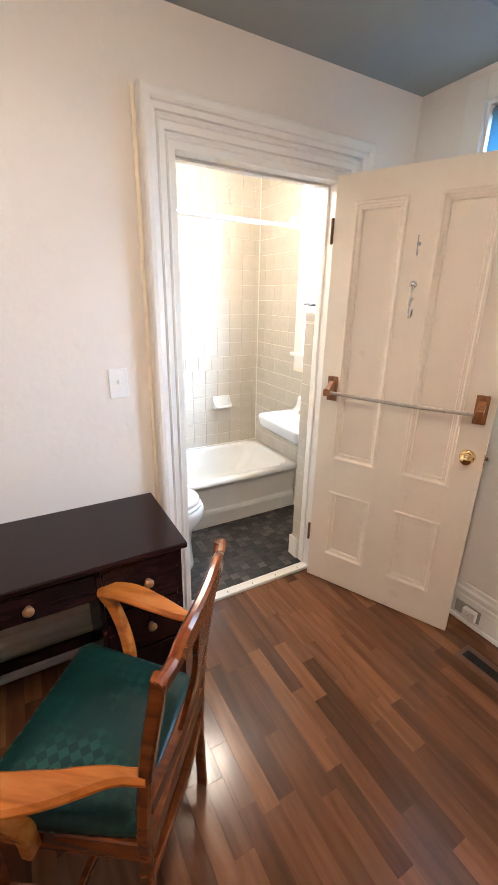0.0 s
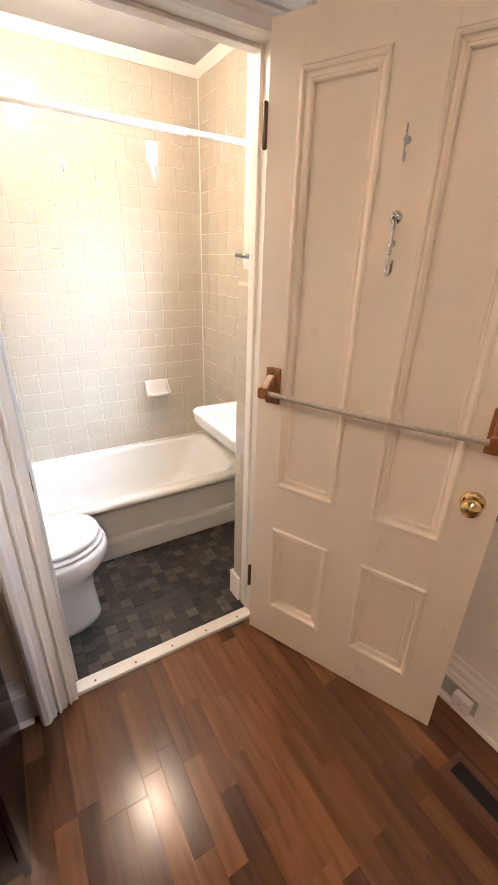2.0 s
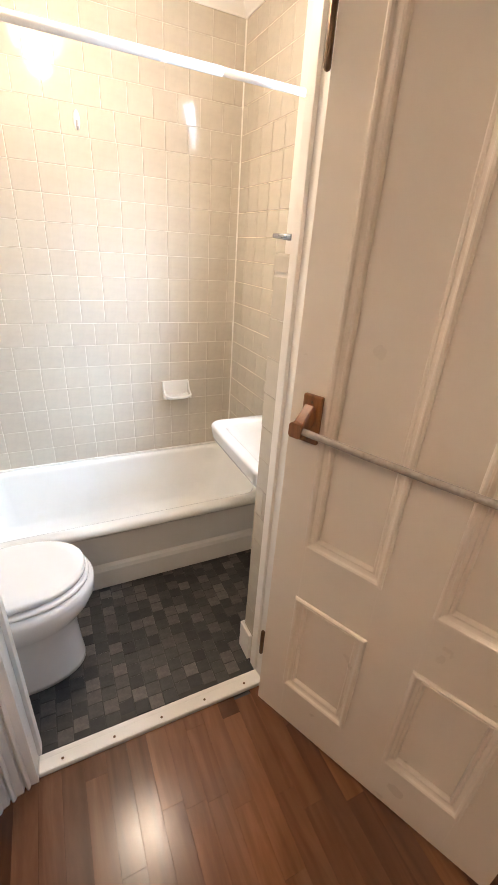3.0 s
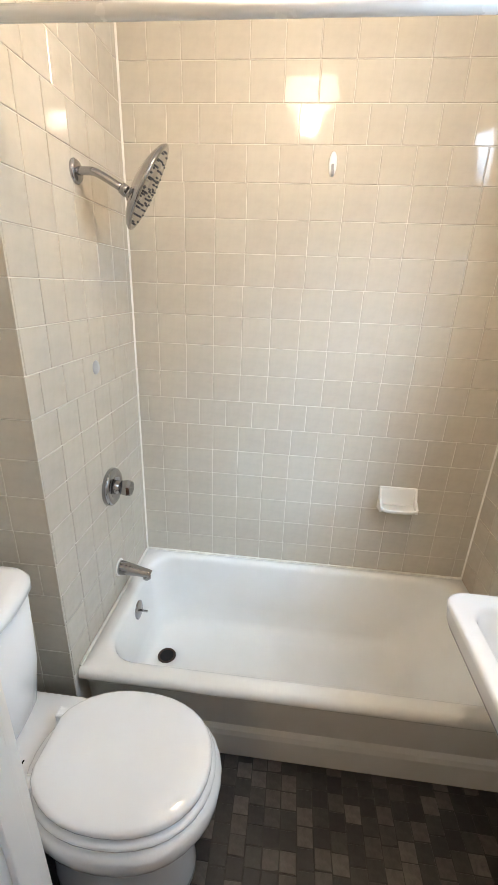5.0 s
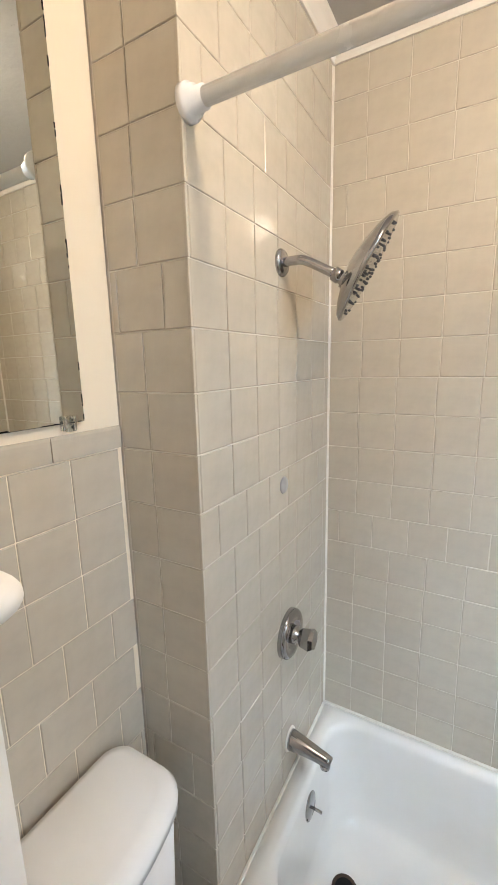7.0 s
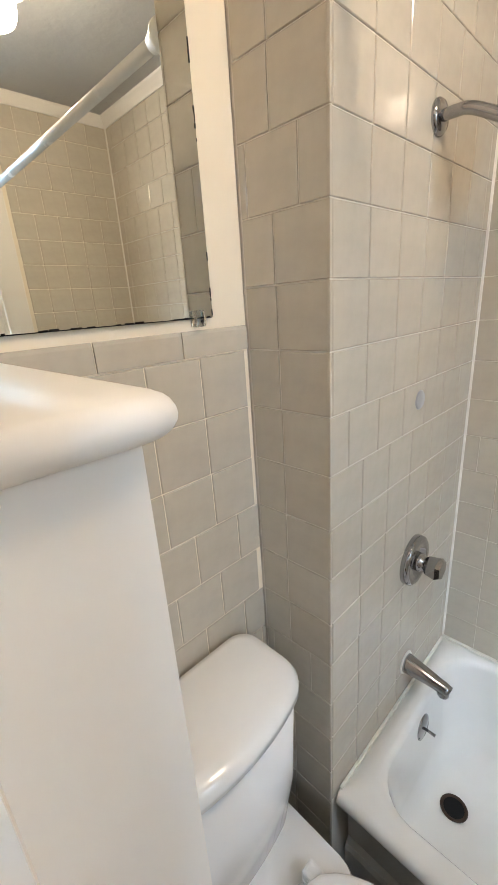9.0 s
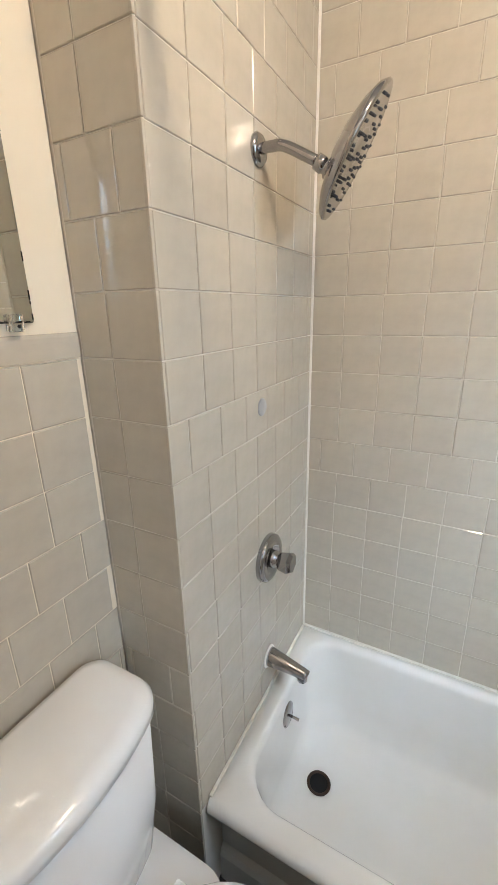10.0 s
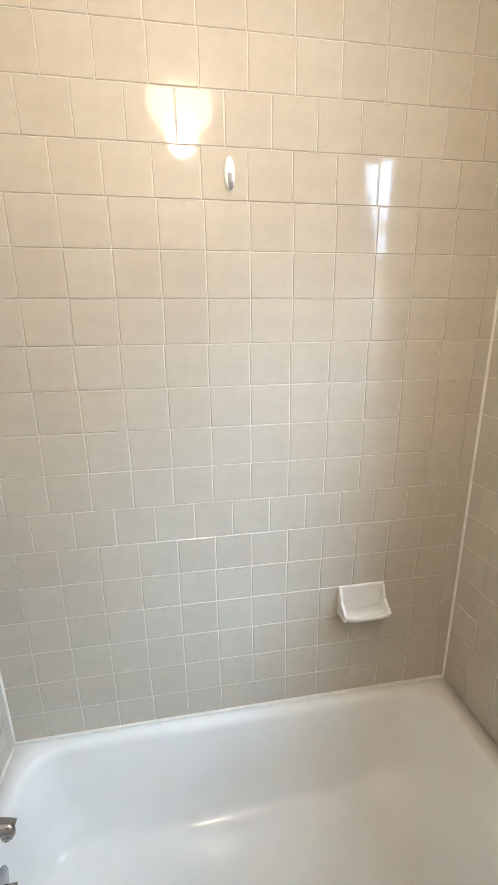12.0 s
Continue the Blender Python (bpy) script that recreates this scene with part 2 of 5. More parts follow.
def lit_globe(name, color, core, rim, radius):
    """Frosted glass over a bulb: brightest in the middle."""
    m, nt, b = nodes_of(name)
    b.inputs["Base Color"].default_value = (0.9, 0.88, 0.82, 1)
    b.inputs["Emission Color"].default_value = (*color, 1)
    tc = nt.nodes.new("ShaderNodeTexCoord")
    flat = nt.nodes.new("ShaderNodeVectorMath")
    flat.operation = "MULTIPLY"
    flat.inputs[1].default_value = (1, 1, 0)
    nt.links.new(tc.outputs["Object"], flat.inputs[0])
    ln = nt.nodes.new("ShaderNodeVectorMath")
    ln.operation = "LENGTH"
    nt.links.new(flat.outputs[0], ln.inputs[0])
    mr = nt.nodes.new("ShaderNodeMapRange")
    mr.interpolation_type = "SMOOTHSTEP"
    mr.inputs["From Min"].default_value, mr.inputs["From Max"].default_value = radius * 0.14, radius * 0.36
    mr.inputs["To Min"].default_value, mr.inputs["To Max"].default_value = core, rim
    nt.links.new(ln.outputs["Value"], mr.inputs["Value"])
    nt.links.new(mr.outputs["Result"], b.inputs["Emission Strength"])
    return m


BATH_GLOBE = lit_globe("lit_bath_glass", (1.0, 0.79, 0.55), 6.0, 2.2, 0.135)
BED_GLOBE = lit_globe("lit_bedroom_glass", (1.0, 0.77, 0.54), 60.0, 5.0, 0.15)


# ---- mesh helpers ----
def finish(name, bm, material, parent=None, label="", smooth=False):
    me = bpy.data.meshes.new(name)
    bmesh.ops.recalc_face_normals(bm, faces=bm.faces)
    bm.to_mesh(me)
    bm.free()
    me.materials.append(material)
    if smooth:
        for p in me.polygons:
            p.use_smooth = True
    ob = new(name, me)
    if parent:
        ob.parent = parent
    if label:
        ob["label"] = label
    return ob


def part(name, bm, material, parent, label="", smooth=False):
    return finish(name, bm, material, parent, label, smooth)


def thing(name, label, category, at=(0, 0, 0), rz=0.0, group="", kind=""):
    ob = new(name)
    ob.empty_display_size = 0.05
    ob.matrix_basis = pose(*at, 0, 0, rz)
    return tagged(ob, label, category, group, kind)


def structure(name, bm, material, label, category, smooth=False):
    return tagged(finish(name, bm, material, None, "", smooth), label, category, "", "structure")


def box(bm, x0, x1, y0, y1, z0, z1, bevel=0.0, seg=2):
    r = bmesh.ops.create_cube(bm, size=1.0)
    vs = r["verts"]
    bmesh.ops.scale(bm, vec=(x1 - x0, y1 - y0, z1 - z0), verts=vs)
    bmesh.ops.translate(bm, vec=((x0 + x1) / 2, (y0 + y1) / 2, (z0 + z1) / 2), verts=vs)
    if bevel:
        es = list({e for v in vs for e in v.link_edges})
        bmesh.ops.bevel(bm, geom=es, offset=bevel, segments=seg, profile=0.5, affect="EDGES")
    return bm


def boxes(*rows, bevel=0.0):
    bm = bmesh.new()
    for r in rows:
        box(bm, *r, bevel=bevel)
    return bm


def lathe(bm, profile, steps=24, m=None):
    """Turns (radius, height) pairs about z; m moves the result."""
    m = m or Matrix.Identity(4)
    rings = []
    for r, h in profile:
        if r < 1e-6:
            rings.append([bm.verts.new(m @ Vector((0, 0, h)))])
        else:
            rings.append([bm.verts.new(m @ Vector((r * math.cos(2 * math.pi * k / steps), r * math.sin(2 * math.pi * k / steps), h))) for k in range(steps)])
    for a, b in zip(rings, rings[1:]):
        for k in range(steps):
            j = (k + 1) % steps
            quad = [a[k % len(a)], a[j % len(a)], b[j % len(b)], b[k % len(b)]]
            seen = []
            for v in quad:
                if v not in seen:
                    seen.append(v)
            if len(seen) > 2:
                bm.faces.new(seen)
    for ring in (rings[0], rings[-1]):
        if len(ring) > 2:
            bm.faces.new(ring)
    return bm


def along(path, k):
    a = Vector(path[max(0, k - 1)])
    b = Vector(path[min(len(path) - 1, k + 1)])
    return (b - a).normalized()


def tube(bm, path, radius, steps=12, flat=1.0, up=(0, 0, 1)):
    """A rod along a path; radius may be a list; flat squeezes it along up."""
    rings = []
    for k, p in enumerate(path):
        d = along(path, k)
        u = Vector(up)
        if abs(d.dot(u)) > 0.95:
            u = Vector((1, 0, 0))
        s = d.cross(u).normalized()
        w = s.cross(d).normalized()
        r = radius[k] if isinstance(radius, (list, tuple)) else radius
        rings.append([bm.verts.new(Vector(p) + s * r * math.cos(2 * math.pi * i / steps) + w * r * flat * math.sin(2 * math.pi * i / steps)) for i in range(steps)])
    for a, b in zip(rings, rings[1:]):
        for i in range(steps):
            bm.faces.new((a[i], a[(i + 1) % steps], b[(i + 1) % steps], b[i]))
    bm.faces.new(rings[0][::-1])
    bm.faces.new(rings[-1])
    return bm


def loft(bm, rings, close=True, cap=True):
    """Skins rings of equal count."""
    vr = [[bm.verts.new(p) for p in ring] for ring in rings]
    n = len(vr[0])
    for a, b in zip(vr, vr[1:]):
        for i in range(n if close else n - 1):
            bm.faces.new((a[i], a[(i + 1) % n], b[(i + 1) % n], b[i]))
    if cap:
        bm.faces.new(vr[0][::-1])
        bm.faces.new(vr[-1])
    return bm


def bar(bm, path, widths, thicks, up=(0, 0, 1), round_off=0.3):
    """A shaped wooden member: a rounded-rectangle section carried along a path. widths lie across up, thicks along it."""
    rings = []
    for k, p in enumerate(path):
        d = along(path, k)
        u = Vector(up)
        s = d.cross(u).normalized()
        w = s.cross(d).normalized()
        a = (widths[k] if isinstance(widths, (list, tuple)) else widths) / 2
        b = (thicks[k] if isinstance(thicks, (list, tuple)) else thicks) / 2
        c = min(a, b) * round_off
        corner = [(a - c, b), (a, b - c), (a, -b + c), (a - c, -b), (-a + c, -b), (-a, -b + c), (-a, b - c), (-a + c, b)]
        rings.append([Vector(p) + s * x + w * y for x, y in corner])
    return loft(bm, rings)


def extrude_profile(bm, profile, start, end, out, up=(0, 0, 1)):
    """Carries an (out, up) outline from start to end."""
    o, u = Vector(out), Vector(up)
    rings = [[Vector(p) + o * a + u * b for a, b in profile] for p in (start, end)]
    return loft(bm, rings)


def smooth_path(points, n=8):
    """A Catmull-Rom line through points."""
    ps = [Vector(p) for p in points]
    ps = [ps[0] * 2 - ps[1]] + ps + [ps[-1] * 2 - ps[-2]]
    out = []
    for i in range(1, len(ps) - 2):
        for k in range(n):
            t = k / n
            a, b, c, d = ps[i - 1:i + 3]
            out.append(0.5 * (2 * b + (c - a) * t + (2 * a - 5 * b + 4 * c - d) * t * t + (3 * b - a - 3 * c + d) * t ** 3))
    out.append(ps[-2])
    return out


# ---- plan ----
# bedroom
BX0, BX1, BY0, BY1, BH = 0.2, 3.57, 0.6, 4.50, 2.50
# doorway
DX0, DX1, DH = 2.315, 3.095, 2.085
WALL_IN = 4.60          # bathroom side of the door wall
LEDGE = 4.70            # face of the half-height ledge
LEDGE_H = 1.505
# bathroom
TX = 1.85               # toilet wall
RY = 5.155              # tiled return
SX = 2.033              # shower wall
NY = 5.855              # tub wall
EX = 3.495              # sink wall
CH = 2.47
G = 0.0024              # depth of the tile joints
SILL = (3.05, 4.148, 1.52, 2.37)     # bedroom window: y0, y1, z0, z1
BWIN = (4.745, 5.195, 1.22, 2.36)      # bathroom window

structure("ground", boxes((3.75, 80, -60, 60, -1.1, -0.9)), painted("lawn", (0.05, 0.09, 0.03), (0.09, 0.14, 0.05), 0.9, 30.0, 0.5, 0.02, 0.6), "green lawn outside the windows", "ground")
# added backdrop, glows mottled blue-green in place of the daylight outside
m, nt, bs = nodes_of("backdrop_glow")
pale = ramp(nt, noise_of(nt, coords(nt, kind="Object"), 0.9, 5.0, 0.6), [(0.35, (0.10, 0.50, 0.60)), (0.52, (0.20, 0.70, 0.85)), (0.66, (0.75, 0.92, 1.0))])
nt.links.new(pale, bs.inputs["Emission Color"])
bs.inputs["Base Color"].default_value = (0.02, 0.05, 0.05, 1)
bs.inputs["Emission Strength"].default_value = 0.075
structure("backdrop", boxes((14.0, 14.2, -12, 20, -0.9, 24.0)), m, "glowing pale blue-green backdrop outside the windows", "backdrop")
structure("floor_bedroom", boxes((BX0 - 0.15, BX1 + 0.15, BY0 - 0.15, 4.52, -0.12, -0.010)), FLOOR_GROUT, "dark subfloor under the laminate planks", "floor")
structure("floor_bathroom", boxes((TX - 0.15, EX + 0.15, 4.52, NY + 0.15, -0.12, -0.0022)), FLOOR_GROUT, "dark grout bed of the slate mosaic floor", "floor")
structure("ceiling_bedroom", boxes((BX0 - 0.15, BX1 + 0.15, BY0 - 0.15, 4.55, BH, BH + 0.12)), CEILING, "grey painted bedroom ceiling", "ceiling")
structure("ceiling_bathroom", boxes((TX - 0.15, EX + 0.15, 4.55, NY + 0.15, CH, CH + 0.15)), BATH_CEILING, "pale stained bathroom ceiling", "ceiling")
structure("wall_north", boxes((BX0 - 0.15, DX0 - 0.02, BY1, WALL_IN, -0.1, BH), (DX1 + 0.02, BX1 + 0.15, BY1, WALL_IN, -0.1, BH), (DX0 - 0.02, DX1 + 0.02, BY1, WALL_IN, DH + 0.02, BH)), WALL, "rough off-white plaster wall round the bathroom door", "wall")
y0, y1, z0, z1 = SILL
structure("wall_east", boxes((BX1, BX1 + 0.15, BY0 - 0.15, y0, -0.1, BH), (BX1, BX1 + 0.15, y1, BY1, -0.1, BH), (BX1, BX1 + 0.15, y0, y1, -0.1, z0), (BX1, BX1 + 0.15, y0, y1, z1, BH)), WALL, "off-white plaster wall with a high window", "wall")
structure("wall_south", boxes((BX0 - 0.15, BX1 + 0.15, BY0 - 0.15, BY0, -0.1, BH)), WALL, "plain off-white plaster wall", "wall")
structure("wall_west", boxes((BX0 - 0.15, BX0, BY0, BY1, -0.1, BH)), WALL, "plain off-white plaster wall", "wall")
# bathroom shell
structure("wall_toilet", boxes((TX - 0.15, TX - 0.006, WALL_IN, RY, -0.1, CH)), BATH_WALL, "cream painted wall over tiled wainscot", "wall")
structure("wall_return", boxes((TX - 0.15, SX - G, RY + G, NY + 0.15, -0.1, CH)), GROUT, "tiled return of the shower wall", "wall")
structure("wall_tub", boxes((SX - G, EX + 0.15, NY + G, NY + 0.15, -0.1, CH)), GROUT, "glossy beige tiled wall behind the tub", "wall")
y0, y1, z0, z1 = BWIN
structure("wall_sink", boxes((EX + G, EX + 0.15, WALL_IN, y0, -0.1, CH), (EX + G, EX + 0.15, y1, NY + G, -0.1, CH), (EX + G, EX + 0.15, y0, y1, -0.1, z0), (EX + G, EX + 0.15, y0, y1, z1, CH)), BATH_WALL, "cream wall with a narrow window over the sink", "wall")
structure("ledge_1", boxes((TX - 0.006, 2.226, WALL_IN, LEDGE, -0.1, LEDGE_H - 0.024)), TRIM, "white painted half-height ledge beside the doorway", "wall")
structure("ledge_2", boxes((DX1 + 0.003, EX + G, WALL_IN, LEDGE - 0.02, -0.1, 1.515)), GROUT, "half-height tiled ledge beside the doorway", "wall")


def ledge_cap():
    bm = bmesh.new()
    T = 0.024
    rings = []
    for k in range(11):
        ang = math.pi * k / 10
        e, h = 0.009 + 0.011 * math.sin(ang), T / 2 - T / 2 * math.cos(ang)
        x1, y1c, c = 2.226 + e, LEDGE + e, 0.018
        ring = [(TX - 0.004, WALL_IN), (x1, WALL_IN)]
        ring += [(x1 - c + c * math.cos(q), y1c - c + c * math.sin(q)) for q in [math.pi / 2 * j / 5 for j in range(6)]]
        ring += [(TX - 0.004, y1c)]
        rings.append([(x, y, LEDGE_H - T + h) for x, y in ring])
    return loft(bm, rings)


structure("ledge_cap", ledge_cap(), TRIM, "white painted rounded cap on the half-height ledge", "trim", True)


# ---- doorway trim ----
def door_casing():
    """Deep moulded Victorian architrave round three sides, mitred."""
    root = tagged(new("trim_doorway"), "white painted deep moulded door casing, worn paint", "trim", "", "structure")
    prof = [(0.0, 0.0), (0.0, 0.013), (0.022, 0.013), (0.024, 0.018), (0.029, 0.021), (0.034, 0.018), (0.036, 0.012), (0.039, 0.012), (0.041, 0.022), (0.060, 0.024), (0.062, 0.030), (0.067, 0.033), (0.072, 0.030),
            (0.074, 0.024), (0.077, 0.024), (0.079, 0.034), (0.094, 0.037), (0.097, 0.044), (0.104, 0.048), (0.120, 0.048), (0.128, 0.044), (0.133, 0.034), (0.133, 0.0)]

    def run(corners):
        bm = bmesh.new()
        rings = []
        for x, z, dx, dz in corners:
            rings.append([(x + dx * a, BY1 - b * 1.35, z + dz * a) for a, b in prof])
        return loft(bm, rings)
    part("side_casing", run([(DX0, 0.0, -1, 0), (DX0, DH, -1, 1.26)]), TRIM, root)
    part("head_casing", run([(DX0, DH, -1, 1.26), (DX1, DH, 1.26, 1.26)]), TRIM, root)
    part("side_casing", run([(DX1, DH, 1.26, 1.26), (DX1, 0.0, 1.26, 0)]), TRIM, root)
    part("back_band", boxes((DX0 - 0.150, DX0 - 0.1335, BY1 - 0.012, BY1, 0.0, DH + 0.17), bevel=0.004), BATH_WALL, root, "yellowed old paint along the casing edge")
    # jambs and stops
    part("jamb", boxes((DX0 - 0.02, DX0, BY1 + 0.001, WALL_IN, 0, DH + 0.02)), TRIM, root)
    part("jamb", boxes((DX1, DX1 + 0.02, BY1 + 0.001, WALL_IN, 0, DH + 0.02)), TRIM, root)
    part("head_jamb", boxes((DX0, DX1, BY1 + 0.001, WALL_IN, DH, DH + 0.02)), TRIM, root)
    part("door_stop", boxes((DX0, DX0 + 0.012, 4.548, 4.585, 0.02, DH), bevel=0.002), TRIM, root)
    part("door_stop", boxes((DX0 + 0.012, DX1 - 0.012, 4.548, 4.585, DH - 0.012, DH), bevel=0.002), TRIM, root)
    part("door_stop", boxes((DX1 - 0.012, DX1, 4.548, 4.585, 0.02, DH), bevel=0.002), TRIM, root)
    part("strike_plate", boxes((DX0 + 0.0005, DX0 + 0.003, 4.508, 4.535, 0.90, 0.96), bevel=0.0008), BRASS, root, "brass strike plate")
    return root


door_casing()
sill_bm = boxes((DX0, DX1, 4.495, 4.535, -0.006, 0.016), bevel=0.004)
th = structure("trim_threshold", sill_bm, TRIM, "white painted worn wooden threshold strip", "threshold")
bm = boxes((DX0, DX1, 4.536, 4.556, -0.006, 0.009), bevel=0.003)
part("edge_strip", bm, TRIM, th)
for k in range(5):
    bm = lathe(bmesh.new(), [(0.0045, 0.0), (0.004, 0.0012), (0.0, 0.0016)], 10, pose(DX0 + 0.07 + 0.16 * k, 4.515, 0.0161))
    part("nail_head", bm, BRONZE, th)


# ---- panelled door ----
def panel_door():
    ang = math.degrees(math.atan2(-0.9045, 0.4265))
    root = tagged(new("door_1"), "open cream painted six-rail panel door with brass knob", "door", "", "structure")
    root.matrix_basis = pose(3.078, 4.494, 0.0, 0, 0, ang)
    W, T, Z0, Z1 = 0.812, 0.036, 0.008, 2.10
    # local x along the leaf, local y towards the wall, face towards the room at y = -T
    xs = [0.026, 0.126, 0.345, 0.482, 0.690, W]
    zs = [Z0, 0.195, 0.585, 0.785, 1.985, Z1]
    for k, (a, b) in enumerate(((xs[0], xs[1]), (xs[2], xs[3]), (xs[4], xs[5]))):
        part("stile", boxes((a, b, -T, 0, Z0, Z1)), DOOR_PAINT, root)
    for c, d in ((0, 1), (2, 3), (4, 5)):
        for a, b in ((1, 2), (3, 4)):
            part("rail", boxes((xs[a] + 0.0002, xs[b] - 0.0002, -T + 0.00015, -0.00015, zs[c], zs[d])), DOOR_PAINT, root)
    for a, b in ((1, 2), (3, 4)):
        for c, d in ((1, 2), (3, 4)):
            part("panel", boxes((xs[a], xs[b], -T + 0.016, -0.016, zs[c], zs[d])), DOOR_PAINT, root)
            for side, face in ((-1, -T), (1, 0.0)):
                bm = bmesh.new()
                prof = [(-0.006, 0.0005), (-0.005, 0.005), (-0.001, 0.0085), (0.004, 0.0085), (0.008, 0.005), (0.010, -0.001), (0.013, -0.0035), (0.019, -0.006), (0.021, -0.0035), (0.026, -0.0035), (0.029, -0.007), (0.031, -0.0165), (0.0, -0.0165)]
                rings = []
                for sx, sz, ox, oz in ((xs[a], zs[c], 1, 1), (xs[b], zs[c], -1, 1), (xs[b], zs[d], -1, -1), (xs[a], zs[d], 1, -1), (xs[a], zs[c], 1, 1)):
                    rings.append([(sx + ox * p, face + side * q, sz + oz * p) for p, q in prof])
                loft(bm, rings, cap=False)
                part("moulding", bm, DOOR_PAINT, root)
    # knob with rose on both faces
    for face, sgn in ((-T, -1), (0.0, 1)):
        m = pose(0.747, face, 0.945, 90 if sgn < 0 else -90)
        knob = part("door_knob", lathe(bmesh.new(), [(0.0, 0.058), (0.012, 0.0585), (0.014, 0.055), (0.022, 0.054), (0.0265, 0.046), (0.026, 0.036), (0.018, 0.028), (0.012, 0.022), (0.012, 0.004)], 28, m), BRASS, root, "polished brass door knob", True)
        part("rose", lathe(bmesh.new(), [(0.0, 0.010), (0.014, 0.010), (0.026, 0.008), (0.033, 0.003), (0.033, 0.0)], 28, m), BRASS, knob, "", True)
    part("latch_plate", boxes((W, W + 0.0025, -0.031, -0.006, 0.905, 0.965)), BRASS, root)
    part("latch_bolt", boxes((W + 0.0025, W + 0.014, -0.026, -0.012, 0.94, 0.958), bevel=0.002), BRONZE, root, "dark latch bolt sticking out")
    for z in (0.30, 1.88):
        hinge = part("hinge", lathe(bmesh.new(), [(0.0, -0.006), (0.005, -0.004), (0.007, 0.0), (0.007, 0.1), (0.005, 0.104), (0.0, 0.106)], 12, pose(0.019, -T - 0.003, z - 0.05)), BRONZE, root, "dark metal butt hinge", True)
        part("hinge_leaf", boxes((0.0235, 0.0259, -T + 0.004, -0.004, z - 0.05, z + 0.05)), BRONZE, hinge)
    return root, T


DOOR, DT = panel_door()
DOOR_M = DOOR.matrix_basis.copy()


def towel_bar():
    root = thing("towel_bar", "wooden towel bar with brown brackets on the door", "towel bar")
    root.matrix_basis = DOOR_M @ pose(0, -DT, 0)
    for x in (0.090, 0.762):
        br = part("bracket", boxes((x - 0.026, x + 0.026, -0.014, 0.0, 1.098, 1.222), bevel=0.004), BRACKET_WOOD, root, "brown varnished wooden bracket")
        arm = bmesh.new()
        bar(arm, [(x, -0.012, 1.178), (x, -0.035, 1.166), (x, -0.058, 1.150), (x, -0.078, 1.150)], [0.030, 0.028, 0.030, 0.034], [0.05, 0.042, 0.038, 0.036], (0, 0, 1))
        part("bracket_arm", arm, BRACKET_WOOD, br)
        for z in (1.112, 1.205):
            part("screw", lathe(bmesh.new(), [(0.0035, 0.0), (0.003, 0.001), (0.0, 0.0012)], 8, pose(x, -0.014, z, 90)), BRONZE, br)
    pts = [(0.090 + 0.672 * k / 12, -0.066, 1.150 - 0.006 * math.sin(math.pi * k / 12)) for k in range(13)]
    part("rod", tube(bmesh.new(), pts, 0.0085, 14), ROD_WOOD, root, "thin slightly sagging worn rod", True)


towel_bar()


def coat_hook():
    root = thing("coat_hook", "chrome double coat hook screwed to the door", "hook")
    root.matrix_basis = DOOR_M @ pose(0.412, -DT, 1.65)
    part("base_plate", lathe(bmesh.new(), [(0.0, 0.006), (0.013, 0.005), (0.016, 0.0)], 18, pose(0, 0, 0, 90)), NICKEL, root, "", True)
    part("upper_knob", lathe(bmesh.new(), [(0.0, 0.030), (0.007, 0.028), (0.009, 0.023), (0.005, 0.017), (0.004, 0.004)], 14, pose(0, 0, 0.002, 90)), NICKEL, root, "", True)
    part("shank", tube(bmesh.new(), smooth_path([(0, -0.006, -0.004), (0, -0.010, -0.035), (0, -0.012, -0.062), (0, -0.014, -0.085)]), [0.006] * 8 + [0.0045] * 8 + [0.007] * 9, 10), NICKEL, root, "", True)
    part("base_plate", lathe(bmesh.new(), [(0.0, 0.010), (0.008, 0.008), (0.010, 0.0)], 14, pose(0, 0, -0.058, 90)), NICKEL, root, "", True)
    part("prong", tube(bmesh.new(), smooth_path([(0, -0.013, -0.078), (0.0, -0.018, -0.108), (0.008, -0.036, -0.132), (0.022, -0.056, -0.126), (0.027, -0.066, -0.098)]), 0.0042, 10), NICKEL, root, "", True)


def wire_hook():
    root = thing("wire_hook", "small painted-over wire hook on the door", "hook")
    root.matrix_basis = DOOR_M @ pose(0.408, -DT, 1.80)
    part("wire", tube(bmesh.new(), smooth_path([(0, -0.004, 0.04), (0, -0.004, 0.0), (0.002, -0.010, -0.03), (0.008, -0.022, -0.036), (0.010, -0.026, -0.02)]), 0.0022, 8), GREY_PLASTIC, root, "", True)
    part("eye_screw", lathe(bmesh.new(), [(0.0, 0.014), (0.007, 0.012), (0.008, 0.0)], 12, pose(0.004, 0, 0.008, 90)), GREY_PLASTIC, root, "", True)


coat_hook()
wire_hook()


# ---- bedroom ----
def baseboard(name, start, end, out):
    prof = [(0, 0), (0.020, 0), (0.020, 0.115), (0.018, 0.120), (0.022, 0.128), (0.022, 0.142), (0.016, 0.150), (0.018, 0.160), (0.018, 0.176), (0.010, 0.188), (0.007, 0.208), (0.0, 0.212)]
    bm = bmesh.new()
    extrude_profile(bm, prof, start, end, out)
    bm2 = [(0.020, 0.0), (0.034, 0.0), (0.033, 0.008), (0.028, 0.015), (0.020, 0.018)]
    ob = structure(name, bm, TRIM, "tall white painted moulded baseboard", "baseboard")
    b = bmesh.new()
    extrude_profile(b, bm2, start, end, out)
    part("shoe_moulding", b, TRIM, ob)


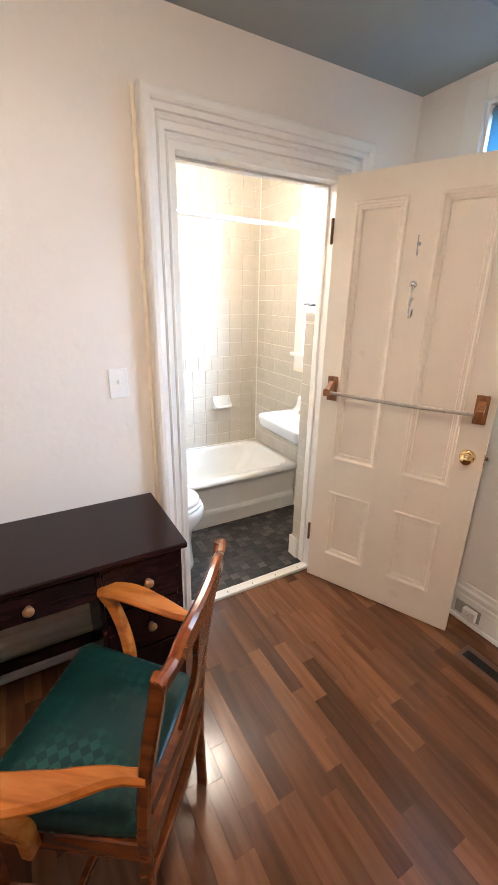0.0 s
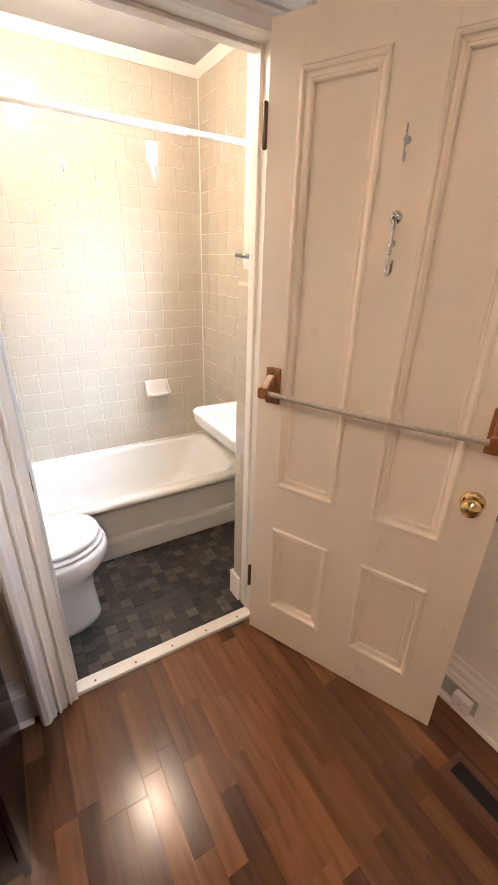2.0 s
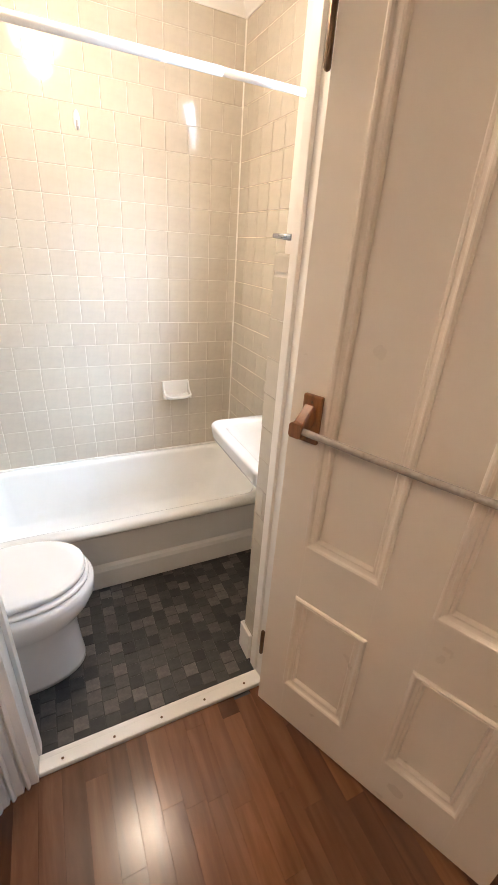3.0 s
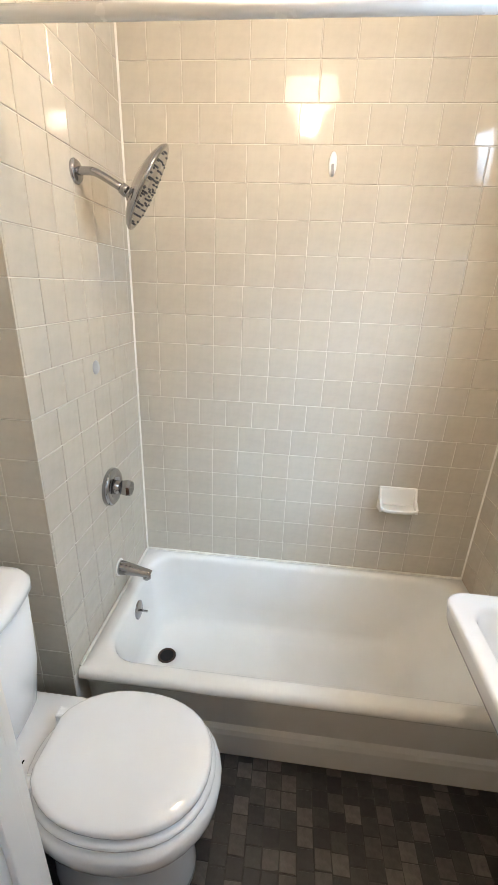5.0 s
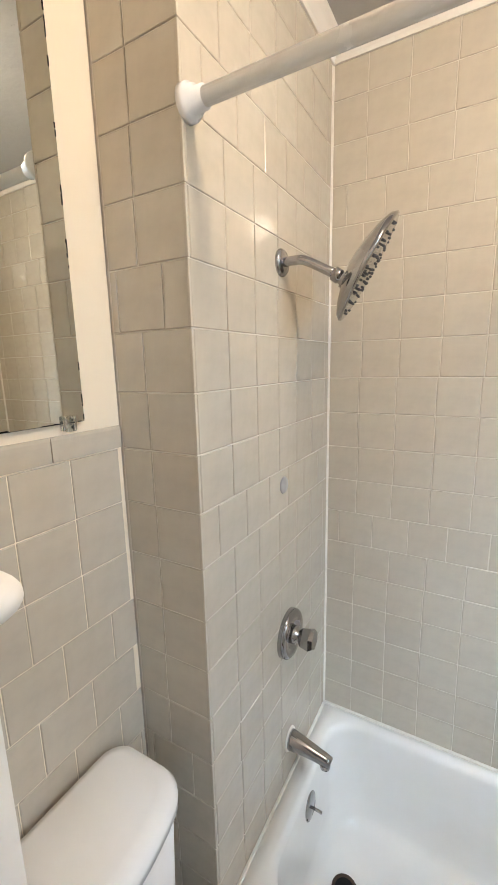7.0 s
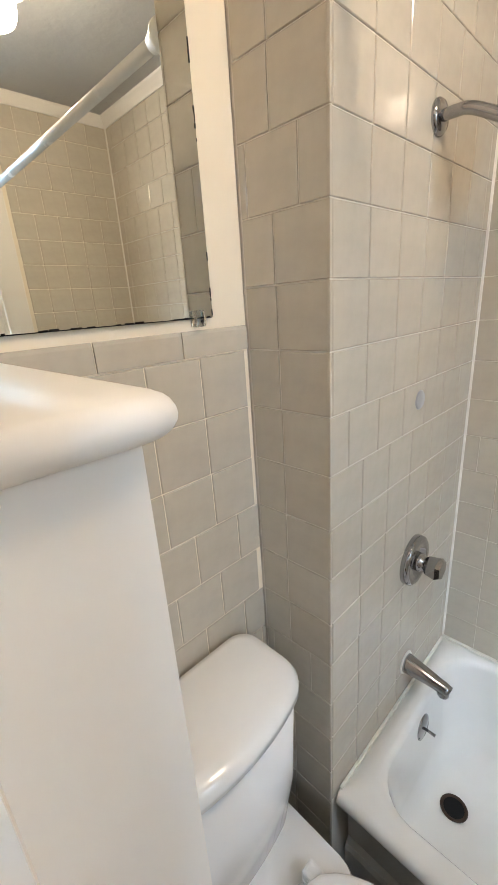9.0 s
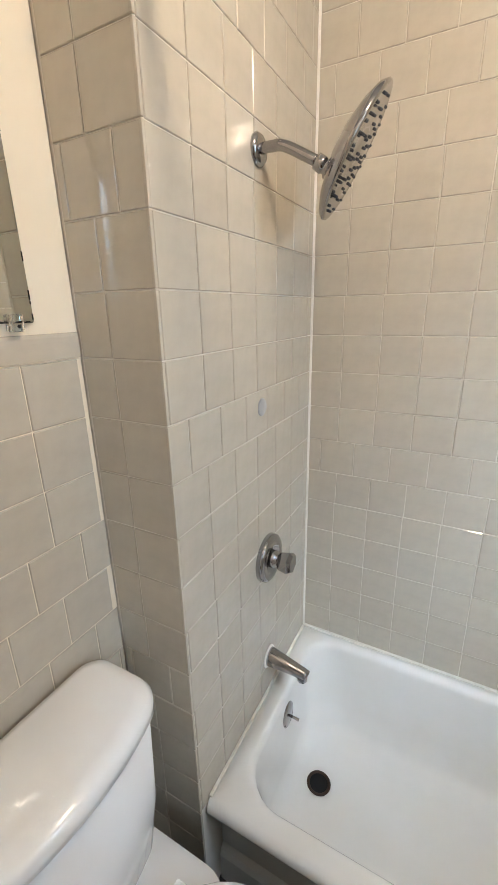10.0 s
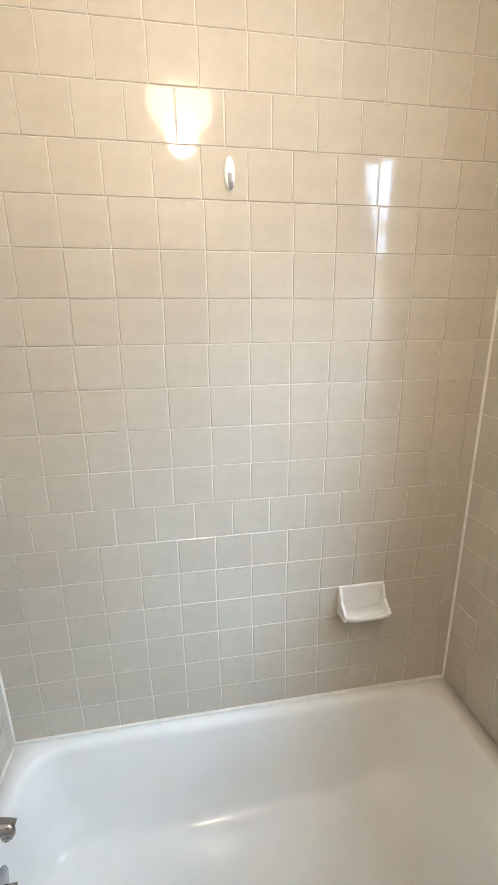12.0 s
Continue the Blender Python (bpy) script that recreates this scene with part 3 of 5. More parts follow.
baseboard("baseboard_east", (BX1, BY0, 0), (BX1, BY1, 0), (-1, 0, 0))
baseboard("baseboard_north", (BX0, BY1, 0), (DX0 - 0.151, BY1, 0), (0, -1, 0))
baseboard("baseboard_north_2", (DX1 + 0.169, BY1, 0), (BX1 - 0.035, BY1, 0), (0, -1, 0))
baseboard("baseboard_west", (BX0, BY1 - 0.035, 0), (BX0, BY0, 0), (1, 0, 0))
baseboard("baseboard_south", (BX1 - 0.035, BY0, 0), (BX0 + 0.035, BY0, 0), (0, 1, 0))


def wall_window(name, x_in, x_out, win, label, casing, lower_at, set_in=0.05):
    """A sash window in a wall that faces -x: lining, two sashes, panes, casing, sill."""
    y0, y1, z0, z1 = win
    root = tagged(new(name), label, "window", "", "structure")
    d = 0.012
    fr = part("window_frame", boxes((x_in + 0.001, x_out, y0, y0 + d, z0, z1), (x_in + 0.001, x_out, y1 - d, y1, z0, z1), (x_in + 0.001, x_out, y0 + d, y1 - d, z1 - d, z1), (x_in + 0.001, x_out, y0 + d, y1 - d, z0, z0 + d)), TRIM, root)
    mid = lower_at
    for nm, xa, za, zb in (("upper_sash", x_in + set_in + 0.035, mid - 0.02, z1 - d), ("lower_sash", x_in + set_in, z0 + d, mid + 0.02)):
        s = 0.035
        a, b = y0 + d, y1 - d
        sash = part(nm, boxes((xa, xa + 0.03, a, a + s, za, zb), (xa, xa + 0.03, b - s, b, za, zb), (xa, xa + 0.03, a + s, b - s, zb - s, zb), (xa, xa + 0.03, a + s, b - s, za, za + s)), TRIM, root)
        pane = part("pane", boxes((xa + 0.013, xa + 0.017, a + s - 0.004, b - s + 0.004, za + s - 0.004, zb - s + 0.004)), GLASS, sash)
        pane.visible_shadow = False
    if casing:
        c = casing
        part("side_casing", boxes((x_in - 0.022, x_in, y0 - c, y0, z0, z1 + c), bevel=0.004), TRIM, root)
        part("side_casing", boxes((x_in - 0.022, x_in, y1, y1 + c, z0, z1 + c), bevel=0.004), TRIM, root)
        part("head_casing", boxes((x_in - 0.020, x_in, y0, y1, z1, z1 + c), bevel=0.004), TRIM, root)
        part("window_sill", boxes((x_in - 0.045, x_in + 0.05, y0 - c - 0.02, y1 + c + 0.02, z0 - 0.025, z0 - 0.0005), bevel=0.006), TRIM, root)
        part("apron", boxes((x_in - 0.018, x_in, y0 - c, y1 + c, z0 - 0.11, z0 - 0.026), bevel=0.003), TRIM, root)
    return root


wall_window("window_1", BX1, BX1 + 0.149, SILL, "high sash window with white casing and daylight outside", 0.09, 1.93)
wall_window("window_2", EX + G, EX + 0.149, BWIN, "narrow bathroom sash window in white casing over the sink", 0.105, 1.88, 0.012)


def shade_cloth():
    """Thin woven cloth that lets some of the daylight through."""
    m, nt, b = nodes_of("blue_shade_cloth")
    weave = ramp(nt, noise_of(nt, coords(nt, (1, 60, 60)), 4.0, 3.0), [(0.3, (0.22, 0.42, 0.58)), (0.7, (0.27, 0.48, 0.64))])
    nt.links.new(weave, b.inputs["Base Color"])
    shade(b, 0.8)
    tr = nt.nodes.new("ShaderNodeBsdfTranslucent")
    nt.links.new(weave, tr.inputs["Color"])
    mx = nt.nodes.new("ShaderNodeMixShader")
    mx.inputs[0].default_value = 0.6
    nt.links.new(b.outputs[0], mx.inputs[1])
    nt.links.new(tr.outputs[0], mx.inputs[2])
    nt.links.new(mx.outputs[0], nt.nodes["Material Output"].inputs["Surface"])
    return m


def roller_shade():
    y0, y1, z0, z1 = SILL
    root = thing("roller_shade", "light blue roller shade pulled down a little over the window", "shade")
    part("roller", tube(bmesh.new(), [(BX1 + 0.035, y0 + 0.014, z1 - 0.035), (BX1 + 0.035, y1 - 0.014, z1 - 0.035)], 0.020, 16), plain("grey_shade_cloth", (0.30, 0.31, 0.34), 0.7), root, "", True)
    part("cloth", boxes((BX1 + 0.014, BX1 + 0.0155, y0 + 0.02, y1 - 0.02, 2.047 + 0.018, z1 - 0.035)), shade_cloth(), root, "light blue cloth, daylight showing through")
    part("hem_bar", boxes((BX1 + 0.011, BX1 + 0.0185, y0 + 0.02, y1 - 0.02, 2.047, 2.047 + 0.018), bevel=0.002), plain("grey_shade_hem", (0.32, 0.38, 0.44), 0.7), root)


roller_shade()


def ceiling_lamp(at, radius, globe, label):
    root = thing("ceiling_lamp", label, "lamp", at)
    part("base", lathe(bmesh.new(), [(0.0, 0.0), (radius * 0.72, 0.0), (radius * 0.75, -0.012), (radius * 0.70, -0.022), (0.0, -0.022)], 32), WHITE_METAL, root, "", True)
    prof = [(radius * 0.66, -0.022), (radius * 0.94, -0.035), (radius, -0.055)]
    prof += [(radius * math.cos(a), -0.055 - 0.085 * math.sin(a)) for a in [math.pi / 2 * k / 8 for k in range(1, 9)]]
    part("globe", lathe(bmesh.new(), prof, 32), globe, root, "lit warm white glass dome", True)
    return root


ceiling_lamp((2.66, 5.12, CH), 0.125, BATH_GLOBE, "lit flush dome lamp on the bathroom ceiling")
ceiling_lamp((1.75, 3.0, BH), 0.15, BED_GLOBE, "lit flush dome lamp on the bedroom ceiling")


def light_switch():
    root = thing("light_switch", "off-white toggle light switch plate by the doorway", "switch", (2.045, BY1, 1.252))
    part("plate", boxes((-0.037, 0.037, -0.0075, 0.0, -0.059, 0.059), bevel=0.0025), SWITCH, root)
    part("toggle", boxes((-0.005, 0.005, -0.020, -0.0075, -0.002, 0.014), bevel=0.002), SWITCH, root)
    for z in (-0.03, 0.03):
        part("screw", lathe(bmesh.new(), [(0.003, 0.0), (0.0025, 0.001), (0.0, 0.0012)], 8, pose(0, -0.0075, z, 90)), SWITCH, root)


light_switch()


def outlet():
    root = thing("power_outlet", "grey outlet plate in the baseboard with a white plug-in box", "outlet", (BX1 - 0.0225, 3.745, 0.074), 90)
    part("plate", boxes((-0.075, 0.060, 0.0, 0.004, -0.036, 0.036), bevel=0.0015), GREY_PLATE, root, "dull grey outlet plate")
    plug = part("plug_box", boxes((-0.062, 0.004, 0.004, 0.034, -0.030, 0.030), bevel=0.004), SWITCH, root, "white plug-in box")
    part("screw", lathe(bmesh.new(), [(0.003, 0.0), (0.0025, 0.001), (0.0, 0.0012)], 8, pose(-0.028, 0.034, 0.0, -90)), BRONZE, plug)


outlet()


def floor_vent():
    root = thing("floor_vent", "brown metal floor vent by the baseboard", "vent", (3.366, 3.465, 0.0))
    w, l, o = 0.055, 0.17, 0.027
    part("frame", boxes((-w, w, -l, -l + 0.02, 0.0, 0.005), (-w, w, l - 0.02, l, 0.0, 0.005), (-w, -w + o, -l + 0.02, l - 0.02, 0.0, 0.005), (w - o, w, -l + 0.02, l - 0.02, 0.0, 0.005)), VENT_METAL, root)
    # backing and slats coloured black for the shade in the slot
    part("backing", boxes((-w + o, w - o, -l + 0.02, l - 0.02, 0.0, 0.0008)), BLACK, root)
    for k in range(20):
        y = -l + 0.027 + k * (2 * l - 0.054) / 19
        part("slat", boxes((-w + o, w - o, y - 0.002, y + 0.002, 0.0012, 0.0028)), BLACK, root)


floor_vent()


def knob(parent, at, mat):
    """Turned knob whose axis points to -y."""
    return part("knob", lathe(bmesh.new(), [(0.0, 0.030), (0.010, 0.029), (0.016, 0.024), (0.017, 0.018), (0.012, 0.010), (0.008, 0.005), (0.010, 0.0)], 20, pose(*at, 90)), mat, parent, "turned light wooden knob", True)


def desk():
    root = thing("desk", "dark brown wooden kneehole desk with round wooden knobs", "desk")
    x0, x1, y0, y1, h = 0.96, 2.138, 4.022, 4.472, 0.757
    part("desktop", boxes((x0, x1, y0, y1, h - 0.022, h), bevel=0.005), DESK_WOOD, root)
    bx0, bx1, by0, by1 = x0 + 0.02, x1 - 0.02, y0 + 0.018, y1 - 0.01
    top = h - 0.0225
    px = 1.822                        # inner side of the pedestal
    lx = x0 + (x1 - px)
    part("side_panel", boxes((bx1 - 0.018, bx1, by0, by1, 0.0, top), bevel=0.001), DESK_WOOD, root)
    part("side_panel", boxes((px, px + 0.016, by0, by1, 0.06, top)), DESK_WOOD, root)
    part("side_panel", boxes((bx0, bx0 + 0.018, by0, by1, 0.0, top), bevel=0.001), DESK_WOOD, root)
    part("side_panel", boxes((lx - 0.016, lx, by0, by1, 0.06, top)), DESK_WOOD, root)
    part("plinth", boxes((px + 0.001, bx1 - 0.018, by0 + 0.012, by1 - 0.002, 0.0, 0.06)), DESK_WOOD, root)
    part("plinth", boxes((bx0 + 0.018, lx - 0.001, by0 + 0.012, by1 - 0.002, 0.0, 0.06)), DESK_WOOD, root)
    part("back_rail", boxes((lx, px, by1 - 0.022, by1 - 0.004, 0.075, 0.125)), DESK_WOOD, root)
    part("drawer_rail", boxes((lx, px, by0 + 0.01, by1 - 0.03, 0.612, 0.622)), DESK_WOOD, root)
    for a, b in ((px + 0.018, bx1 - 0.020), (bx0 + 0.020, lx - 0.018)):
        z = top - 0.008
        for hgt in (0.178, 0.185, 0.26):
            d = part("drawer", boxes((a, b, by0 - 0.004, by0 + 0.016, z - hgt, z), bevel=0.003), DESK_WOOD, root)
            knob(d, ((a + b) / 2 + 0.02, by0 - 0.004, z - hgt / 2), KNOB_WOOD)
            z -= hgt + 0.010
    d = part("drawer", boxes((lx + 0.004, px - 0.004, by0 - 0.004, by0 + 0.016, top - 0.112, top - 0.012), bevel=0.003), DESK_WOOD, root)
    for kx in (1.62, 1.475 - 0.24):
        knob(d, (kx, by0 - 0.004, top - 0.062), KNOB_WOOD)


desk()


def arm_chair():
    root = thing("armchair", "honey-brown wooden armchair with worn green padded seat", "chair", (1.943, 3.562, 0.0), 49.9)
    # local: x across, y forwards, back at y = 0
    for s in (-1, 1):
        p = smooth_path([(s * 0.185, 0.02, 0.0), (s * 0.195, 0.03, 0.22), (s * 0.200, 0.025, 0.45), (s * 0.207, 0.0, 0.70), (s * 0.214, -0.045, 0.955)], 6)
        n = len(p)
        bm = bar(bmesh.new(), p, [0.025 + 0.006 * math.sin(math.pi * k / (n - 1)) for k in range(n)], [0.030] * n, (0, 1, 0))
        part("back_post", bm, CHAIR_WOOD, root)
        p = smooth_path([(s * 0.235, 0.415, 0.0), (s * 0.24, 0.418, 0.25), (s * 0.242, 0.415, 0.44)], 4)
        part("front_leg", bar(bmesh.new(), p, 0.040, 0.040, (0, 1, 0)), CHAIR_WOOD, root)
        # arm with its flared, scrolled front
        p = smooth_path([(s * 0.212, 0.0, 0.675), (s * 0.225, 0.08, 0.672), (s * 0.262, 0.18, 0.665), (s * 0.292, 0.28, 0.662), (s * 0.296, 0.36, 0.658), (s * 0.286, 0.395, 0.650)], 5)
        n = len(p)
        w = [0.032 + 0.050 * math.sin(math.pi * min(1, max(0.0, k / (n - 1) - 0.12) * 1.04)) ** 1.2 for k in range(n)]
        part("armrest", bar(bmesh.new(), p, w, [0.024] * n, (0, 0, 1), 0.7), ARM_WOOD, root)
        p = smooth_path([(s * 0.288, 0.375, 0.648), (s * 0.292, 0.350, 0.60), (s * 0.272, 0.310, 0.53), (s * 0.252, 0.285, 0.47), (s * 0.248, 0.28, 0.40)], 5)
        part("arm_support", bar(bmesh.new(), p, 0.040, 0.030, (0, 1, 0)), ARM_WOOD, root)
        part("side_rail", bar(bmesh.new(), [(s * 0.200, 0.03, 0.405), (s * 0.238, 0.41, 0.405)], 0.022, 0.065, (0, 0, 1)), CHAIR_WOOD, root)
        part("stretcher", bar(bmesh.new(), [(s * 0.194, 0.04, 0.16), (s * 0.235, 0.40, 0.16)], 0.018, 0.026, (0, 0, 1)), CHAIR_WOOD, root)
    part("front_rail", bar(bmesh.new(), [(-0.23, 0.418, 0.405), (0.23, 0.418, 0.405)], 0.022, 0.065), CHAIR_WOOD, root)
    part("back_rail", bar(bmesh.new(), [(-0.195, 0.022, 0.405), (0.195, 0.022, 0.405)], 0.022, 0.065), CHAIR_WOOD, root)
    part("stretcher", bar(bmesh.new(), [(-0.212, 0.22, 0.16), (0.212, 0.22, 0.16)], 0.018, 0.024), CHAIR_WOOD, root)
    # stepped crest, cross rails and one broad splat
    p, hs = [], []
    for k in range(17):
        u = -1 + k / 8
        rise = 0.024 * max(0.0, 1 - (abs(u) / 0.72) ** 6)
        p.append((0.226 * u, -0.044 - 0.020 * (1 - u * u), 0.940 + rise * 0.5))
        hs.append(0.036 + rise)
    part("crest_rail", bar(bmesh.new(), p, 0.024, hs, (0, 0, 1), 0.6), CHAIR_WOOD, root)
    for z, h, y in ((0.555, 0.045, 0.012), (0.300, 0.030, 0.026)):
        p = [(-0.198 + 0.396 * k / 8, y - 0.012 * math.sin(math.pi * k / 8), z) for k in range(9)]
        part("cross_rail", bar(bmesh.new(), p, 0.024, h), CHAIR_WOOD, root)
    p = smooth_path([(0, -0.002, 0.565), (0, -0.026, 0.68), (0, -0.048, 0.80), (0, -0.062, 0.925)], 5)
    n = len(p)
    w = [0.095 - 0.045 * math.sin(math.pi * min(1, 1.25 * k / (n - 1))) + 0.03 * (k / (n - 1)) ** 3 for k in range(n)]
    part("splat", bar(bmesh.new(), p, w, 0.014, (0, 1, 0)), CHAIR_WOOD, root)
    # padded seat
    bm = bmesh.new()
    rings = []
    for z, inset in ((0.432, 0.012), (0.436, 0.0), (0.452, -0.003), (0.466, 0.004), (0.476, 0.022), (0.484, 0.06), (0.490, 0.12), (0.492, 0.16)):
        a0, a1 = 0.205 - inset, 0.255 - inset
        f, bk = 0.450 - inset, 0.035 + inset
        ring = []
        for cx, cy, st in ((a1, f, 0), (-a1, f, 90), (-a0, bk, 180), (a0, bk, 270)):
            r = 0.03
            sx, sy = (1 if cx > 0 else -1), (1 if cy > 0.2 else -1)
            for k in range(4):
                t = radians(st + 30 * k)
                ring.append((cx - sx * r + r * math.cos(t), cy - sy * r + r * math.sin(t), z))
        rings.append(ring)
    loft(bm, rings)
    part("seat", bm, GREEN, root, "dark green padded seat with woven check", True)


arm_chair()


# ---- bathroom ----
def rounded(x0, x1, y0, y1, r, z, n=6):
    ring = []
    for cx, cy, st in ((x1 - r, y1 - r, 0), (x0 + r, y1 - r, 90), (x0 + r, y0 + r, 180), (x1 - r, y0 + r, 270)):
        for k in range(n + 1):
            a = radians(st + 90 * k / n)
            ring.append((cx + r * math.cos(a), cy + r * math.sin(a), z))
    return ring


def bathtub():
    root = thing("bathtub", "white enamelled built-in bathtub with bare drain", "bathtub")
    x0, x1, y0, y1, h = SX + 0.003, EX - 0.003, 5.172, NY - 0.003, 0.378
    bm = bmesh.new()
    rings = [rounded(x0, x1, y0 + 0.020, y1, 0.004, h - 0.044), rounded(x0, x1, y0 + 0.006, y1, 0.004, h - 0.040), rounded(x0, x1, y0 + 0.001, y1, 0.004, h - 0.032), rounded(x0, x1, y0, y1, 0.004, h - 0.024),
             rounded(x0, x1, y0 + 0.003, y1, 0.004, h - 0.012), rounded(x0, x1, y0 + 0.010, y1, 0.004, h - 0.004), rounded(x0, x1, y0 + 0.020, y1, 0.004, h)]
    ix0, ix1, iy0, iy1 = x0 + 0.060, x1 - 0.065, y0 + 0.075, y1 - 0.045
    rings.append(rounded(ix0 - 0.016, ix1 + 0.016, iy0 - 0.030, iy1 + 0.016, 0.10, h))
    rings.append(rounded(ix0 - 0.011, ix1 + 0.011, iy0 - 0.020, iy1 + 0.009, 0.10, h - 0.002))
    rings.append(rounded(ix0 - 0.006, ix1 + 0.006, iy0 - 0.010, iy1 + 0.004, 0.102, h - 0.008))
    rings.append(rounded(ix0 - 0.002, ix1 + 0.002, iy0 - 0.004, iy1 + 0.001, 0.104, h - 0.016))
    rings.append(rounded(ix0, ix1, iy0, iy1, 0.105, h - 0.028))
    for t in (0.25, 0.5, 0.75):
        rings.append(rounded(ix0 + 0.03 * t, ix1 - 0.13 * t, iy0 + 0.035 * t, iy1 - 0.035 * t, 0.105 + 0.01 * t, h - 0.025 - (h - 0.105) * t))
    rings.append(rounded(ix0 + 0.035, ix1 - 0.15, iy0 + 0.045, iy1 - 0.045, 0.12, 0.080))
    rings.append(rounded(ix0 + 0.055, ix1 - 0.19, iy0 + 0.07, iy1 - 0.07, 0.12, 0.060))
    rings.append(rounded(ix0 + 0.10, ix1 - 0.26, iy0 + 0.12, iy1 - 0.12, 0.10, 0.053))
    rings.append(rounded(ix0 + 0.18, ix1 - 0.45, iy0 + 0.18, iy1 - 0.18, 0.06, 0.051))
    loft(bm, rings, cap=False)
    vs = [v for v in bm.verts if abs(v.co.z - 0.051) < 1e-5]
    bm.faces.new(sorted(vs, key=lambda v: math.atan2(v.co.y - (iy0 + iy1) / 2, v.co.x - (ix0 + ix1 - 0.27) / 2)))
    part("basin", bm, TUB_ENAMEL, root, "", True)
    bm = bmesh.new()
    prof = [(0.018, h - 0.042), (0.040, h - 0.056), (0.052, h - 0.080), (0.060, 0.20), (0.064, 0.132), (0.052, 0.118), (0.046, 0.10), (0.046, 0.0), (0.085, 0.0), (0.085, h - 0.042)]
    extrude_profile(bm, prof, (x0, y0, 0), (x1, y0, 0), (0, 1, 0))
    part("apron", bm, TUB_ENAMEL, root, "white apron with a stepped skirt")
    dr = part("drain", lathe(bmesh.new(), [(0.0, -0.001), (0.030, -0.001), (0.032, 0.002), (0.037, 0.003), (0.039, 0.0)], 24, pose(2.213, 5.542, 0.0580)), RUST, root, "open rusty drain ring", True)
    # black disc paints the drain's inner shade; no hole is cut
    part("drain_hole", lathe(bmesh.new(), [(0.0, 0.0), (0.029, 0.0), (0.029, -0.0008), (0.0, -0.0008)], 20, pose(2.213, 5.542, 0.0584)), BLACK, dr)
    lip = bmesh.new()
    ov = part("overflow_plate", lathe(bmesh.new(), [(0.0, 0.010), (0.028, 0.009), (0.038, 0.005), (0.041, 0.0)], 24, pose(SX + 0.066, 5.542, 0.296, 0, 86, 0)), CHROME, root, "chrome overflow plate with a trip lever", True)
    part("trip_lever", tube(lip, [(SX + 0.074, 5.542, 0.296), (SX + 0.105, 5.545, 0.290)], [0.004, 0.005], 10), CHROME, ov, "", True)
    for a, b, c, d in ((x0, x1, y1 - 0.004, y1 + 0.0025),):
        part("caulk", boxes((a, b, c - 0.004, d, h - 0.003, h + 0.006), bevel=0.002), CAULK, root)
    part("caulk", boxes((x0 - 0.0025, x0 + 0.006, y0 + 0.02, y1 - 0.01, h - 0.003, h + 0.006), bevel=0.002), CAULK, root)


bathtub()


